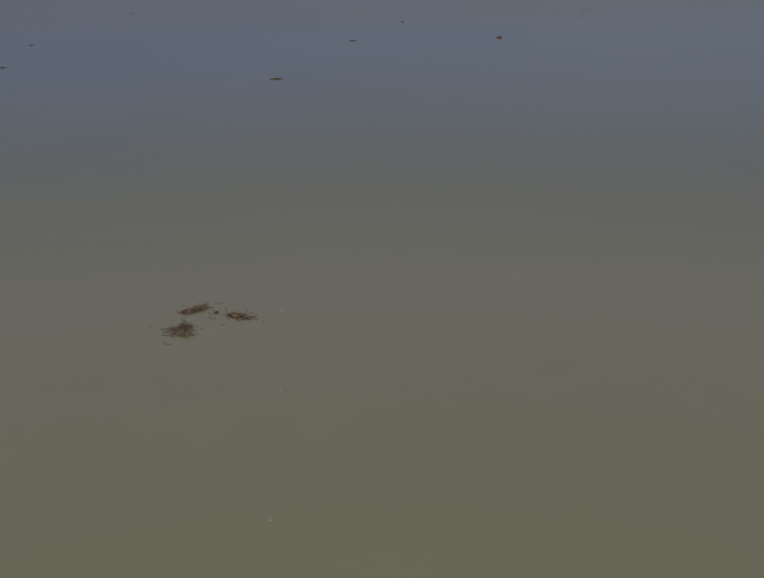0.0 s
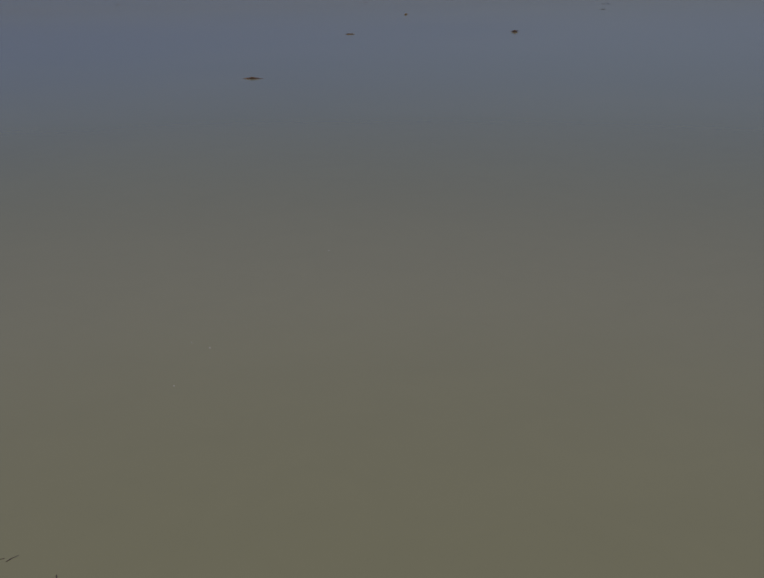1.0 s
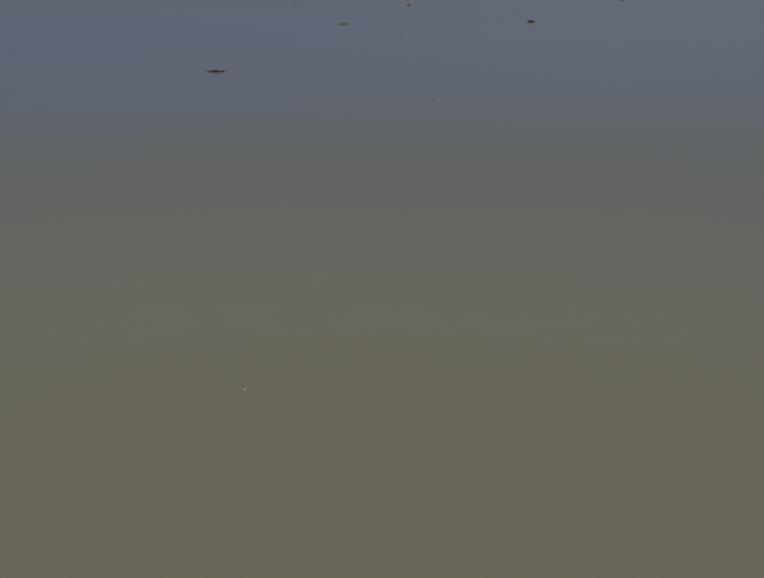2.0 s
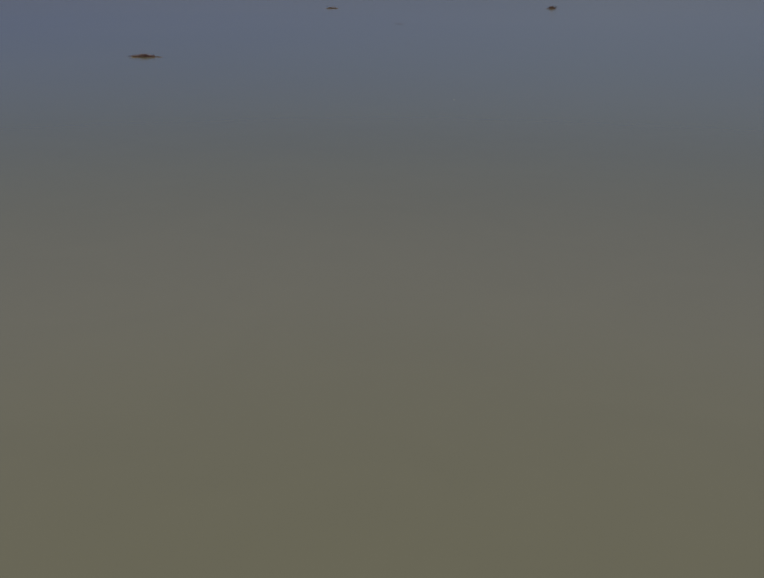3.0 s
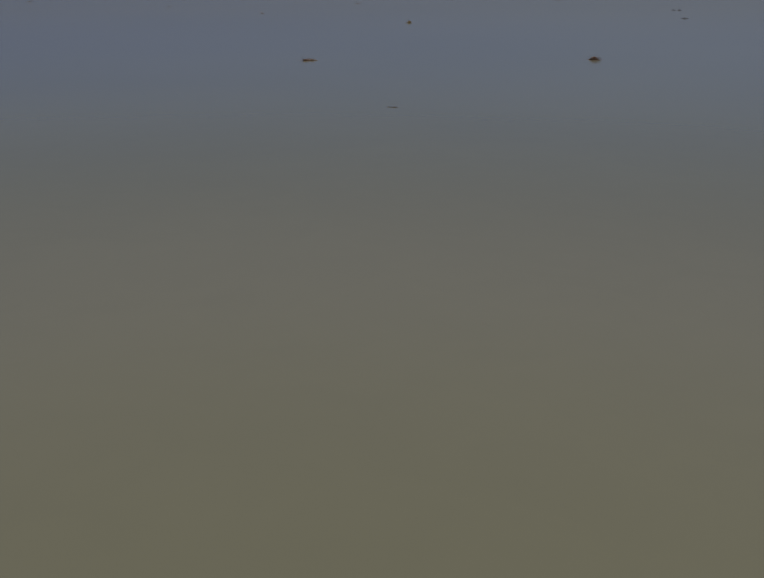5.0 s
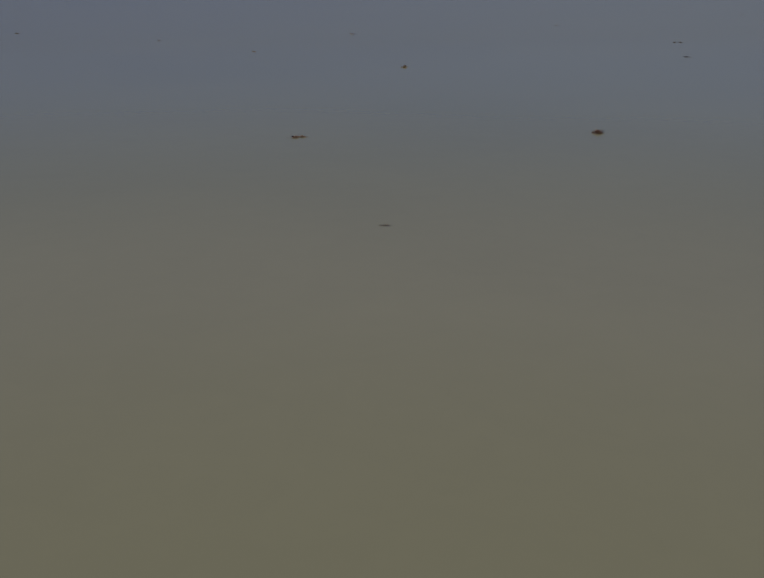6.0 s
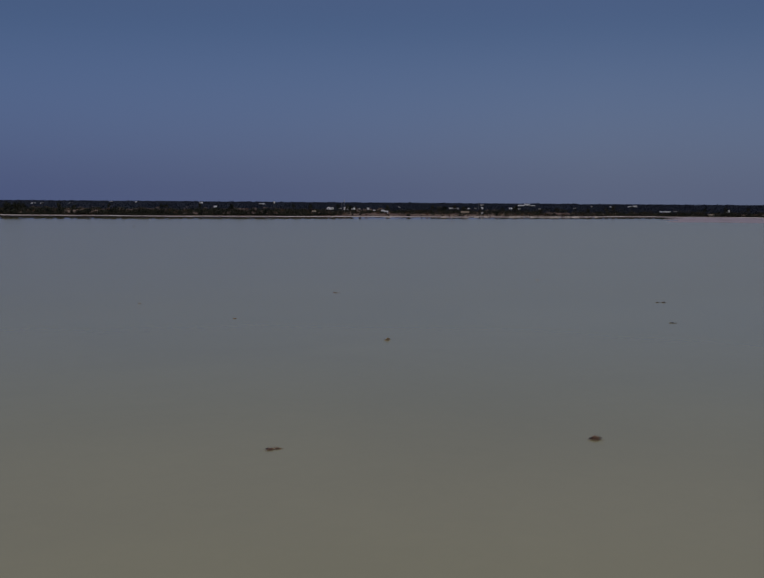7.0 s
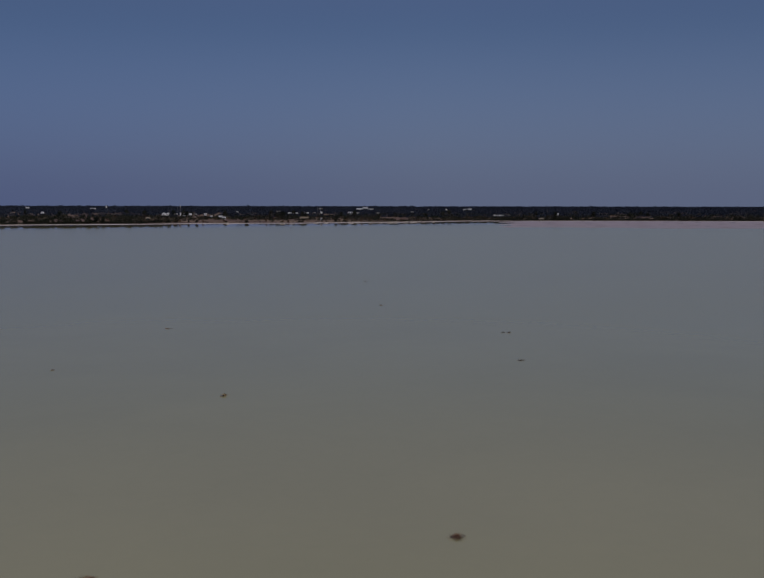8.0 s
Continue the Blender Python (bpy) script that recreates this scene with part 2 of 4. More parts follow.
STEEL = material("weathered_steel", [(0.11, 0.11, 0.115), (0.20, 0.20, 0.21)], 1.0, 0.75, metal=0.3)
PALE_EARTH = material("pale_earth", [(0.30, 0.25, 0.19), (0.46, 0.40, 0.32), (0.55, 0.50, 0.42)], 0.6, 0.95, 0.6, 3, per_object=0.4)
# for the small pale flecks afloat on the lake
FLECK_PALE = material("foam", [(0.55, 0.53, 0.48), (0.72, 0.70, 0.66)], 20, 0.9)


def litter_material():
    """Fine litter hanging in silty water: patchy, thinning out from the middle of its heap."""
    m = material("fine_litter", [(0.065, 0.045, 0.029), (0.125, 0.092, 0.058)], 5, 0.35)
    n, l = m.node_tree.nodes, m.node_tree.links
    b = n["Principled BSDF"]
    coord, length, fall, tex, times = n.new("ShaderNodeTexCoord"), n.new("ShaderNodeVectorMath"), n.new("ShaderNodeMapRange"), n.new("ShaderNodeTexNoise"), n.new("ShaderNodeMath")
    middle = n.new("ShaderNodeVectorMath")
    middle.operation, middle.inputs[1].default_value = "SUBTRACT", (0.5, 0.5, 0.5)
    length.operation = "LENGTH"
    fall.inputs["From Min"].default_value, fall.inputs["From Max"].default_value = 0.04, 0.36
    fall.inputs["To Min"].default_value, fall.inputs["To Max"].default_value = 0.75, 0.0
    tex.inputs["Scale"].default_value, tex.inputs["Detail"].default_value = 4.0, 3
    times.operation = "MULTIPLY"
    l.new(coord.outputs["Generated"], middle.inputs[0])
    l.new(coord.outputs["Generated"], tex.inputs["Vector"])
    flat = n.new("ShaderNodeVectorMath")
    flat.operation, flat.inputs[1].default_value = "MULTIPLY", (1, 1, 0)
    l.new(middle.outputs[0], flat.inputs[0])
    l.new(flat.outputs[0], length.inputs[0])
    l.new(length.outputs["Value"], fall.inputs["Value"])
    l.new(fall.outputs[0], times.inputs[0])
    l.new(tex.outputs["Fac"], times.inputs[1])
    l.new(times.outputs[0], b.inputs["Alpha"])
    return m


LITTER = litter_material()


# ---- builders ----
def mesh_of(name, verts, faces, mat, smooth=False):
    """A mesh from arrays: verts (n, 3); faces (m, 3 or 4)."""
    verts, faces = np.asarray(verts, np.float32).reshape(-1, 3), np.asarray(faces, np.int32)
    me = bpy.data.meshes.new(name)
    me.vertices.add(len(verts))
    me.vertices.foreach_set("co", verts.ravel())
    me.loops.add(faces.size)
    me.loops.foreach_set("vertex_index", faces.ravel())
    me.polygons.add(len(faces))
    k = faces.shape[1]
    me.polygons.foreach_set("loop_start", np.arange(0, faces.size, k, dtype=np.int32))
    me.polygons.foreach_set("use_smooth", np.full(len(faces), smooth))
    me.materials.append(mat)
    me.update(calc_edges=True)
    return me


def joined(pieces):
    """One pair of arrays from many."""
    verts, faces, at = [], [], 0
    for v, f in pieces:
        verts.append(np.asarray(v, float).reshape(-1, 3))
        faces.append(np.asarray(f, int) + at)
        at += len(verts[-1])
    return np.concatenate(verts), np.concatenate(faces)


def part(name, pieces, mat, parent=None, label="", smooth=False, at=None):
    """ONE mesh object from arrays (or a mesh), under a thing or a part."""
    me = pieces if isinstance(pieces, bpy.types.Mesh) else mesh_of(name, *pieces, mat, smooth)
    ob = new(name, me)
    if parent:
        ob.parent = parent
    if at is not None:
        ob.location = at
    return tagged(ob, label)


def empty(name, place, turn=0.0, **tags):
    ob = new(name)
    ob.empty_display_size = 0.2
    ob.location, ob.rotation_euler = place, (0, 0, turn)
    return tagged(ob, **tags)


def tube(points, radii, sides=5):
    """A tapered, bent stick along points, closed at both ends by its taper."""
    points, radii = np.asarray(points, float), np.asarray(radii, float)
    along = np.gradient(points, axis=0)
    along /= np.linalg.norm(along, axis=1)[:, None] + 1e-9
    ref = np.where(np.abs(along[:, 2:3]) > 0.9, [[1.0, 0, 0]], [[0, 0, 1.0]])
    u = np.cross(along, ref)
    u /= np.linalg.norm(u, axis=1)[:, None]
    w = np.cross(along, u)
    a = np.arange(sides) * 2 * np.pi / sides
    ring = np.cos(a)[None, :, None] * u[:, None] + np.sin(a)[None, :, None] * w[:, None]
    verts = (points[:, None] + ring * radii[:, None, None]).reshape(-1, 3)
    faces = [(i * sides + j, i * sides + (j + 1) % sides, (i + 1) * sides + (j + 1) % sides, (i + 1) * sides + j)
             for i in range(len(points) - 1) for j in range(sides)]
    return verts, np.array(faces)


def bent(rng, start, heading, tilt, length, wiggle, steps=5, sag=0.0):
    """Points of a crooked stick."""
    p, out = np.array(start, float), []
    for k in range(steps):
        out.append(p.copy())
        d = np.array([math.cos(heading) * math.cos(tilt), math.sin(heading) * math.cos(tilt), math.sin(tilt)])
        p = p + d * length / (steps - 1)
        heading += rng.normal(0, wiggle)
        tilt += rng.normal(0, wiggle * 0.5) - sag
    return np.array(out)


def box(cx, cy, z0, sx, sy, sz, inset=0.0):
    """A block that stands at z0, narrowed at the top by inset on each side."""
    x, y, i = sx / 2, sy / 2, inset
    v = [(cx - x, cy - y, z0), (cx + x, cy - y, z0), (cx + x, cy + y, z0), (cx - x, cy + y, z0),
         (cx - x + i, cy - y + i, z0 + sz), (cx + x - i, cy - y + i, z0 + sz), (cx + x - i, cy + y - i, z0 + sz), (cx - x + i, cy + y - i, z0 + sz)]
    return np.array(v, float), np.array([(3, 2, 1, 0), (4, 5, 6, 7), (0, 1, 5, 4), (1, 2, 6, 5), (2, 3, 7, 6), (3, 0, 4, 7)])


def leaf_quads(rng, centres, size):
    """A small tilted, uneven leaf clump at each centre."""
    n = len(centres)
    a = rng.normal(size=(n, 3))
    a /= np.linalg.norm(a, axis=1)[:, None]
    b = np.cross(a, rng.normal(size=(n, 3)))
    b /= np.linalg.norm(b, axis=1)[:, None] + 1e-9
    s = size * rng.uniform(0.6, 1.4, (n, 1)) / 2
    t = s * rng.uniform(0.5, 1.0, (n, 1))
    verts = np.stack([centres - a * s, centres + b * t, centres + a * s * rng.uniform(0.7, 1.2, (n, 1)), centres - b * t], 1).reshape(-1, 3)
    return verts, np.arange(4 * n).reshape(-1, 4)


def crown_points(rng, n, height, spread, base, lobes=5):
    """Places of leaf clumps in several lobes with gaps between."""
    ang, far = rng.uniform(0, 2 * np.pi, lobes), rng.uniform(0.15, 0.6, lobes) * spread
    mid = np.stack([np.cos(ang) * far, np.sin(ang) * far, rng.uniform(base + 0.25 * (height - base), height * 0.8, lobes)], 1)
    rad = np.stack([rng.uniform(0.35, 0.6, lobes) * spread] * 2 + [rng.uniform(0.22, 0.36, lobes) * (height - base)], 1)
    which = rng.integers(0, lobes, n)
    d = rng.normal(size=(n, 3))
    d /= np.linalg.norm(d, axis=1)[:, None]
    p = mid[which] + d * rad[which] * rng.uniform(0.45, 1.05, (n, 1))
    p[:, 2] = np.clip(p[:, 2], 0.15, None)
    return p


# ---- ground and water ----
def shore(x):
    """The far waterline: metres north at each place across."""
    x = np.asarray(x, float)
    y = np.interp(x, [-1400, -800, -500, -310, -190, -140, -90, -30, 5, 35, 82, 126, 160, 197, 229, 264, 335, 700, 1400],
                  [900, 1040, 1072, 1090, 1130, 1156, 1166, 1180, 1198, 1212, 1234, 1266, 1298, 1332, 1338, 1326, 1326, 1290, 1150])
    return y + 4 * np.sin(x / 23) + 3 * np.sin(x / 9.1 + 1) + 5 * np.sin(x / 71 + 2)


def flat_mask(x, y):
    """Where the wet mud flat lies, 0 to 1."""
    edge = 1000 + 9 * np.sin(x / 31) + 5 * np.sin(x / 11) - 0.22 * (x - 180)
    left = 166 + 0.20 * (y - 1000) + 8 * np.sin(y / 17)
    return np.clip((y - edge) / 14, 0, 1) * np.clip((x - left) / 18, 0, 1) * np.clip((900 - x) / 60, 0, 1)


def land_height(x, y):
    x, y = np.asarray(x, float), np.asarray(y, float)
    s = np.maximum(np.maximum(y - shore(x), np.abs(x) - 1400), -700 - y)
    bank = np.interp(s, [-20, 0, 1.2, 10, 15, 300, 2500], [-0.7, 0.02, 0.30, 0.38, 0.58, 0.9, 1.6])
    bumps = 0.10 * np.sin(x / 13 + y / 29) * np.sin(y / 17 - x / 41) * np.clip(s / 12, 0, 1)
    flat = -0.7 + 0.742 * flat_mask(x, y) + 0.015 * np.sin(x / 7 + 2 * np.sin(y / 19)) + 0.030 * np.sin(y / 13 + 2.5 * np.sin(x / 64))
    return np.maximum(bank + bumps, flat)


gx = np.unique(np.concatenate([np.linspace(-4950, -1500, 12), np.linspace(-1500, -760, 16), np.arange(-760, 901, 6.0), np.linspace(900, 1500, 14), np.linspace(1500, 4950, 12)]))
gy = np.unique(np.concatenate([np.linspace(-4950, -720, 12), np.linspace(-720, -660, 8), np.linspace(-660, 970, 20), np.arange(970, 1056, 4.0), np.arange(1056, 1372, 2.0), np.linspace(1372, 1700, 18), np.linspace(1700, 4950, 18)]))
XX, YY = np.meshgrid(gx, gy)
verts = np.stack([XX, YY, land_height(XX, YY)], -1).reshape(-1, 3)
w = len(gx)
idx = (np.arange(len(gy) - 1)[:, None] * w + np.arange(w - 1)[None]).ravel()
ground = part("ground", (verts, np.stack([idx, idx + 1, idx + w + 1, idx + w], 1)), GROUND, smooth=True)
tagged(ground, "dry grassy lakeside earth with a pale sandy bank", "ground", kind="structure")

wx, wy = np.linspace(-1420, 1420, 41), np.linspace(-720, 1420, 31)
XX, YY = np.meshgrid(wx, wy)
idx = (np.arange(30)[:, None] * 41 + np.arange(40)[None]).ravel()
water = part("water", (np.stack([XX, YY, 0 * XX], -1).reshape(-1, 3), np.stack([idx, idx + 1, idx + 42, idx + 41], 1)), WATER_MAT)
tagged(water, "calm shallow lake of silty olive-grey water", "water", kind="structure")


# ---- brush in the lake ----
def debris_mat(rng, rx, ry, height, rings=6, spokes=26):
    """A low ragged mound of sodden stems."""
    out = [(0.0, 0.0, height)]
    edge = 1 + 0.22 * np.sin(np.arange(spokes) * 2 * np.pi / spokes * 3 + rng.uniform(0, 6)) + rng.normal(0, 0.10, spokes)
    for i in range(1, rings + 1):
        r = i / rings
        for j in range(spokes):
            a = j * 2 * np.pi / spokes
            k = r * (1 + (edge[j] - 1) * r)
            out.append((rx * k * math.cos(a), ry * k * math.sin(a), height * (1 - r ** 1.6) * rng.uniform(0.55, 1.25) - 0.03 * r ** 3))
    faces = [(0, 1 + j, 1 + (j + 1) % spokes, 0) for j in range(spokes)]
    faces = [(1 + i * spokes + j, 1 + (i + 1) * spokes + j, 1 + (i + 1) * spokes + (j + 1) % spokes, 1 + i * spokes + (j + 1) % spokes)
             for i in range(rings - 1) for j in range(spokes)]
    cap = [(1 + 2 * k, 1 + 2 * k + 1, 1 + (2 * k + 2) % spokes, 0) for k in range(spokes // 2)]
    return np.array(out), np.array(faces + cap)


def litter(rng, rx, ry, rings=5, spokes=22):
    """A thin ragged film of fine litter at the surface, 4 mm above the water."""
    edge = 1 + rng.normal(0, 0.14, spokes)
    out = [(0.0, 0.0, 0.005)]
    for i in range(1, rings + 1):
        for j in range(spokes):
            a, k = j * 2 * np.pi / spokes, i / rings * (1 + (edge[j] - 1) * i / rings)
            out.append((rx * k * math.cos(a), ry * k * math.sin(a), 0.005 - 0.001 * i / rings))
    faces = [(1 + i * spokes + j, 1 + (i + 1) * spokes + j, 1 + (i + 1) * spokes + (j + 1) % spokes, 1 + i * spokes + (j + 1) % spokes)
             for i in range(rings - 1) for j in range(spokes)]
    return np.array(out), np.array(faces + [(1 + 2 * k, 2 + 2 * k, 1 + (2 * k + 2) % spokes, 0) for k in range(spokes // 2)])


def brush_pile(name, place, rx, ry, turn, height, branches, stems, uprights, seed, label, straw=None, peak=(0, 0), thick=1.0, category="brush pile"):
    """Drifted twigs and stems heaped on the bed: a sodden mat, a tangle of stems, and loose branches one by one."""
    rng = np.random.default_rng(seed)
    thing = empty(name, (*place, 0), turn, label=label, category=category, group="brush piles in the lake")
    part("sodden_mat", debris_mat(rng, rx * 0.34, ry * 0.34, height * 0.22), MAT_DEBRIS, thing, "dark sodden mat of rotting stems", True)
    tangle = []
    for k in range(stems):
        heaped = k % 3 == 0 and (peak[0] or peak[1])
        r, a = abs(rng.normal(0, 0.25 if heaped else 0.52)), rng.uniform(0, 2 * np.pi)
        x, y = rx * r * math.cos(a) + peak[0] * (1 if heaped else 0), ry * r * math.sin(a) + peak[1] * (1 if heaped else 0)
        z = max(0.0, 1 - r * (2.2 if heaped else 1.3)) * height * rng.uniform(0.2, 0.9) * (1 if heaped else 0.55) + 0.006
        length = rng.uniform(0.07, 0.30) * min(1.0, 0.5 + rx) * thick ** 0.5
        pts = bent(rng, (0, 0, 0), rng.uniform(0, 2 * np.pi), rng.normal(0.5 if heaped else 0.05, 0.3), length, 0.45, 4, 0.04)
        pts += np.array([x, y, z]) - pts[len(pts) // 2]
        pts[:, 2] = np.maximum(pts[:, 2], -0.02)
        tangle.append(tube(pts, np.linspace(1, 0.45, 4) * rng.uniform(0.0022, 0.0048) * thick, 3))
    tagged(part("stem_tangle", joined(tangle), straw or STRAW, thing, "matted tangle of dry brown stems"), kind="stuff")
    for k in range(branches + uprights):
        up = k >= branches
        a = rng.uniform(0, 2 * np.pi)
        r = rng.uniform(0.1, 1.0)
        start = (rx * r * math.cos(a), ry * r * math.sin(a), height * (1 - r) * 0.45 + 0.012)
        if up:
            pts = bent(rng, (start[0], start[1], 0), a, rng.uniform(0.4, 1.2), rng.uniform(0.12, 0.26) * thick ** 0.5, 0.45, 5)
        else:
            pts = bent(rng, (0, 0, 0), rng.uniform(0, 2 * np.pi), rng.normal(0.0, 0.08), rng.uniform(0.18, 0.55) * min(1.2, rx + 0.45), 0.42, 7, 0.0)
            pts += np.array(start) - pts[3]
            pts[:, 2] = np.maximum(pts[:, 2], -0.02)
        piece = [tube(pts, np.linspace(1, 0.35, len(pts)) * rng.uniform(0.004, 0.0085) * thick)]
        for _ in range(rng.integers(0, 3)):
            q = pts[rng.integers(1, len(pts) - 1)]
            piece.append(tube(bent(rng, q, rng.uniform(0, 6.3), rng.uniform(-0.1, 0.6), rng.uniform(0.04, 0.13) * thick ** 0.5, 0.4, 4), np.linspace(1, 0.4, 4) * 0.0045 * thick, 4))
        part("branch", joined(piece), DARK_STICK if rng.random() < 0.5 else BROWN_STICK, thing)
    part("sunken_litter", litter(rng, rx * 1.5, ry * 1.6), LITTER, thing, "murky halo of fine sunken litter")
    return thing


def loose_stick(place, heading, length, radius, seed, rise=0.05, forks=2, label="crooked dark stick drifting on silty water"):
    """A single crooked stick that breaks the surface, with a fork or two."""
    rng = np.random.default_rng(seed)
    pts = bent(rng, (0, 0, 0.002), heading, rise, length, min(0.3, 0.075 / length), 7, rise * 0.2)
    pts[:, 2] = np.maximum(pts[:, 2], radius * 0.5)
    pieces = [tube(pts, np.linspace(1, 0.4, 7) * radius)]
    for _ in range(forks):
        q = pts[rng.integers(1, 6)]
        pieces.append(tube(bent(rng, q, heading + rng.choice([-1, 1]) * rng.uniform(0.5, 1.2), rng.uniform(0, 0.4), length * 0.3, 0.3, 4), np.linspace(1, 0.4, 4) * radius * 0.7, 4))
    ob = part("stick", joined(pieces), DARK_STICK, at=(*place, 0))
    return tagged(ob, label, "stick", "sticks adrift")


def twig_heap(place, lobes, sticks, straws, seed, label):
    """A heap of drifted twigs: tangles that lie in lobes, crooked branches and pale straws that stick out, and sunken litter round them."""
    rng = np.random.default_rng(seed)
    thing = empty("brush_pile", (*place, 0), label=label, category="brush pile", group="brush piles in the lake")
    for lx, ly, rx, ry, h, stems, lean in lobes:
        lx, ly = lx - place[0], ly - place[1]
        tangle, twigs = [], []
        for k in range(int(stems * 0.36)):
            r, a = math.sqrt(rng.uniform(0, 1)) * rng.uniform(0.5, 1.35), rng.uniform(0, 2 * np.pi)
            centre = np.array([lx + rx * r * math.cos(a), ly + ry * r * math.sin(a), 0.004 + h * max(0.0, 1 - r) * rng.uniform(0.15, 1.0)])
            heading = a + np.pi + rng.normal(0, 0.35) if lean > 0.5 else rng.uniform(0, 2 * np.pi)
            pts = bent(rng, (0, 0, 0), heading, rng.normal(lean, 0.24), rng.uniform(0.12, 0.36), 0.5, 6, 0.03)
            pts += centre - pts[2]
            pts[:, 2] = np.maximum(pts[:, 2], -0.02)
            (twigs if k % 6 == 0 else tangle).append(tube(pts, np.linspace(1, 0.45, 6) * rng.uniform(0.0032, 0.0062), 4))
        tagged(part("stem_tangle", joined(tangle), STRAW, thing, "matted tangle of dry straw-brown stems"), kind="stuff")
        tagged(part("twig_tangle", joined(twigs), DARK_STICK, thing, "tangle of dark wet twigs"), kind="stuff")
        for _ in range(max(3, stems // 6)):
            r, a = rng.uniform(0.2, 1.3), rng.uniform(0, 2 * np.pi)
            pts = bent(rng, (0, 0, 0), rng.uniform(0, 2 * np.pi), rng.normal(0.08, 0.22), rng.uniform(0.16, 0.50), 0.5, 7)
            pts += np.array([lx + rx * r * math.cos(a), ly + ry * r * math.sin(a), 0.012 + 0.4 * h * max(0, 1 - r)]) - pts[3]
            pts[:, 2] = np.maximum(pts[:, 2], 0.004)
            part("branch", tube(pts, np.linspace(1, 0.4, 7) * rng.uniform(0.0045, 0.009)), DARK_STICK if rng.random() < 0.22 else BROWN_STICK, thing)
        film = part("sunken_litter", litter(rng, rx * 1.9, ry * 1.9), LITTER, thing, "murky halo of fine sunken litter")
        film.location = (lx, ly, 0.0006 * len(thing.children))
    for rows, mat, thick in ((sticks, DARK_STICK, 1.0), (straws, STRAW, 0.7)):
        for x, y, heading, length, rise in rows:
            pts = bent(rng, (x - place[0], y - place[1], 0.01), heading, rise, length, 0.32, 6, rise * 0.15)
            radius = rng.uniform(0.006, 0.009) * thick
            pts[:, 2] = np.maximum(pts[:, 2], radius * 0.6)
            piece = [tube(pts, np.linspace(1, 0.45, 6) * radius)]
            for _ in range(rng.integers(0, 3)):
                q = pts[rng.integers(2, 6)]
                piece.append(tube(bent(rng, q, heading + rng.choice([-1, 1]) * rng.uniform(0.4, 1.1), rise + rng.uniform(-0.1, 0.4), length * rng.uniform(0.15, 0.35), 0.3, 4), np.linspace(1, 0.4, 4) * radius * 0.6, 4))
            part("branch", joined(piece), mat, thing, "pale bleached straw" if mat is STRAW else "")
    return thing


twig_heap((-4.10, 18.08),
          [(-4.02, 18.36, 0.25, 0.26, 0.44, 300, 0.75), (-4.30, 18.16, 0.34, 0.30, 0.13, 80, 0.12), (-3.98, 17.90, 0.34, 0.26, 0.12, 105, 0.12)],
          [(-4.58, 17.73, -0.20, 0.25, 0.0), (-4.34, 17.68, 1.40, 0.36, 0.02), (-3.74, 17.86, -0.47, 0.40, 0.02), (-3.88, 17.72, -1.18, 0.28, -0.02), (-3.95, 18.57, 1.35, 0.42, 0.08),
           (-4.68, 18.28, 0.36, 0.24, 0.12), (-4.55, 18.06, 0.44, 0.15, 0.05), (-4.42, 18.59, -1.49, 0.21, 0.1), (-4.15, 17.59, 1.87, 0.18, 0.0), (-4.20, 17.90, -0.1, 0.40, 0.03)],
          [(-4.04, 17.81, 1.70, 0.46, 0.35), (-3.99, 18.53, 0.60, 0.20, 0.15), (-4.02, 18.40, 1.2, 0.22, 1.0)], 11,
          "conical heap of dark twigs and brown stems in shallow water")
twig_heap((-4.28, 20.05),
          [(-4.40, 19.97, 0.28, 0.26, 0.14, 170, 0.15), (-4.06, 20.35, 0.20, 0.32, 0.26, 200, 0.26), (-4.22, 20.17, 0.20, 0.20, 0.18, 90, 0.2)],
          [(-4.77, 19.91, 0.29, 0.26, 0.03), (-4.18, 20.87, -1.50, 0.40, 0.04), (-4.79, 20.61, -0.78, 0.24, 0.04), (-4.04, 20.31, -0.33, 0.30, 0.08), (-4.57, 20.28, 0.77, 0.22, 0.02), (-4.08, 20.39, 0.9, 0.30, 0.5)],
          [(-4.16, 20.37, 1.5, 0.30, 1.25), (-4.36, 20.39, 1.3, 0.20, 0.7), (-4.46, 19.73, 0.4, 0.22, 0.1)], 12,
          "long low heap of straw-brown twigs in shallow water")
twig_heap((-2.64, 19.60),
          [(-2.74, 19.70, 0.26, 0.26, 0.19, 220, 0.22), (-2.32, 19.58, 0.28, 0.22, 0.13, 150, 0.18)],
          [(-3.04, 19.90, 1.9, 0.26, 0.8), (-2.40, 19.82, 1.2, 0.26, 0.75), (-2.31, 20.01, 0.09, 0.28, 0.0), (-2.27, 19.59, 0.09, 0.46, 0.02), (-2.16, 19.35, 2.05, 0.34, 0.05), (-2.48, 19.16, 2.24, 0.24, 0.0), (-2.62, 19.42, -0.3, 0.30, 0.03)],
          [(-2.30, 19.35, 1.9, 0.36, 0.3), (-2.74, 19.70, 1.0, 0.2, 0.6)], 13,
          "low spread of matted brown twigs with upright stems in water")
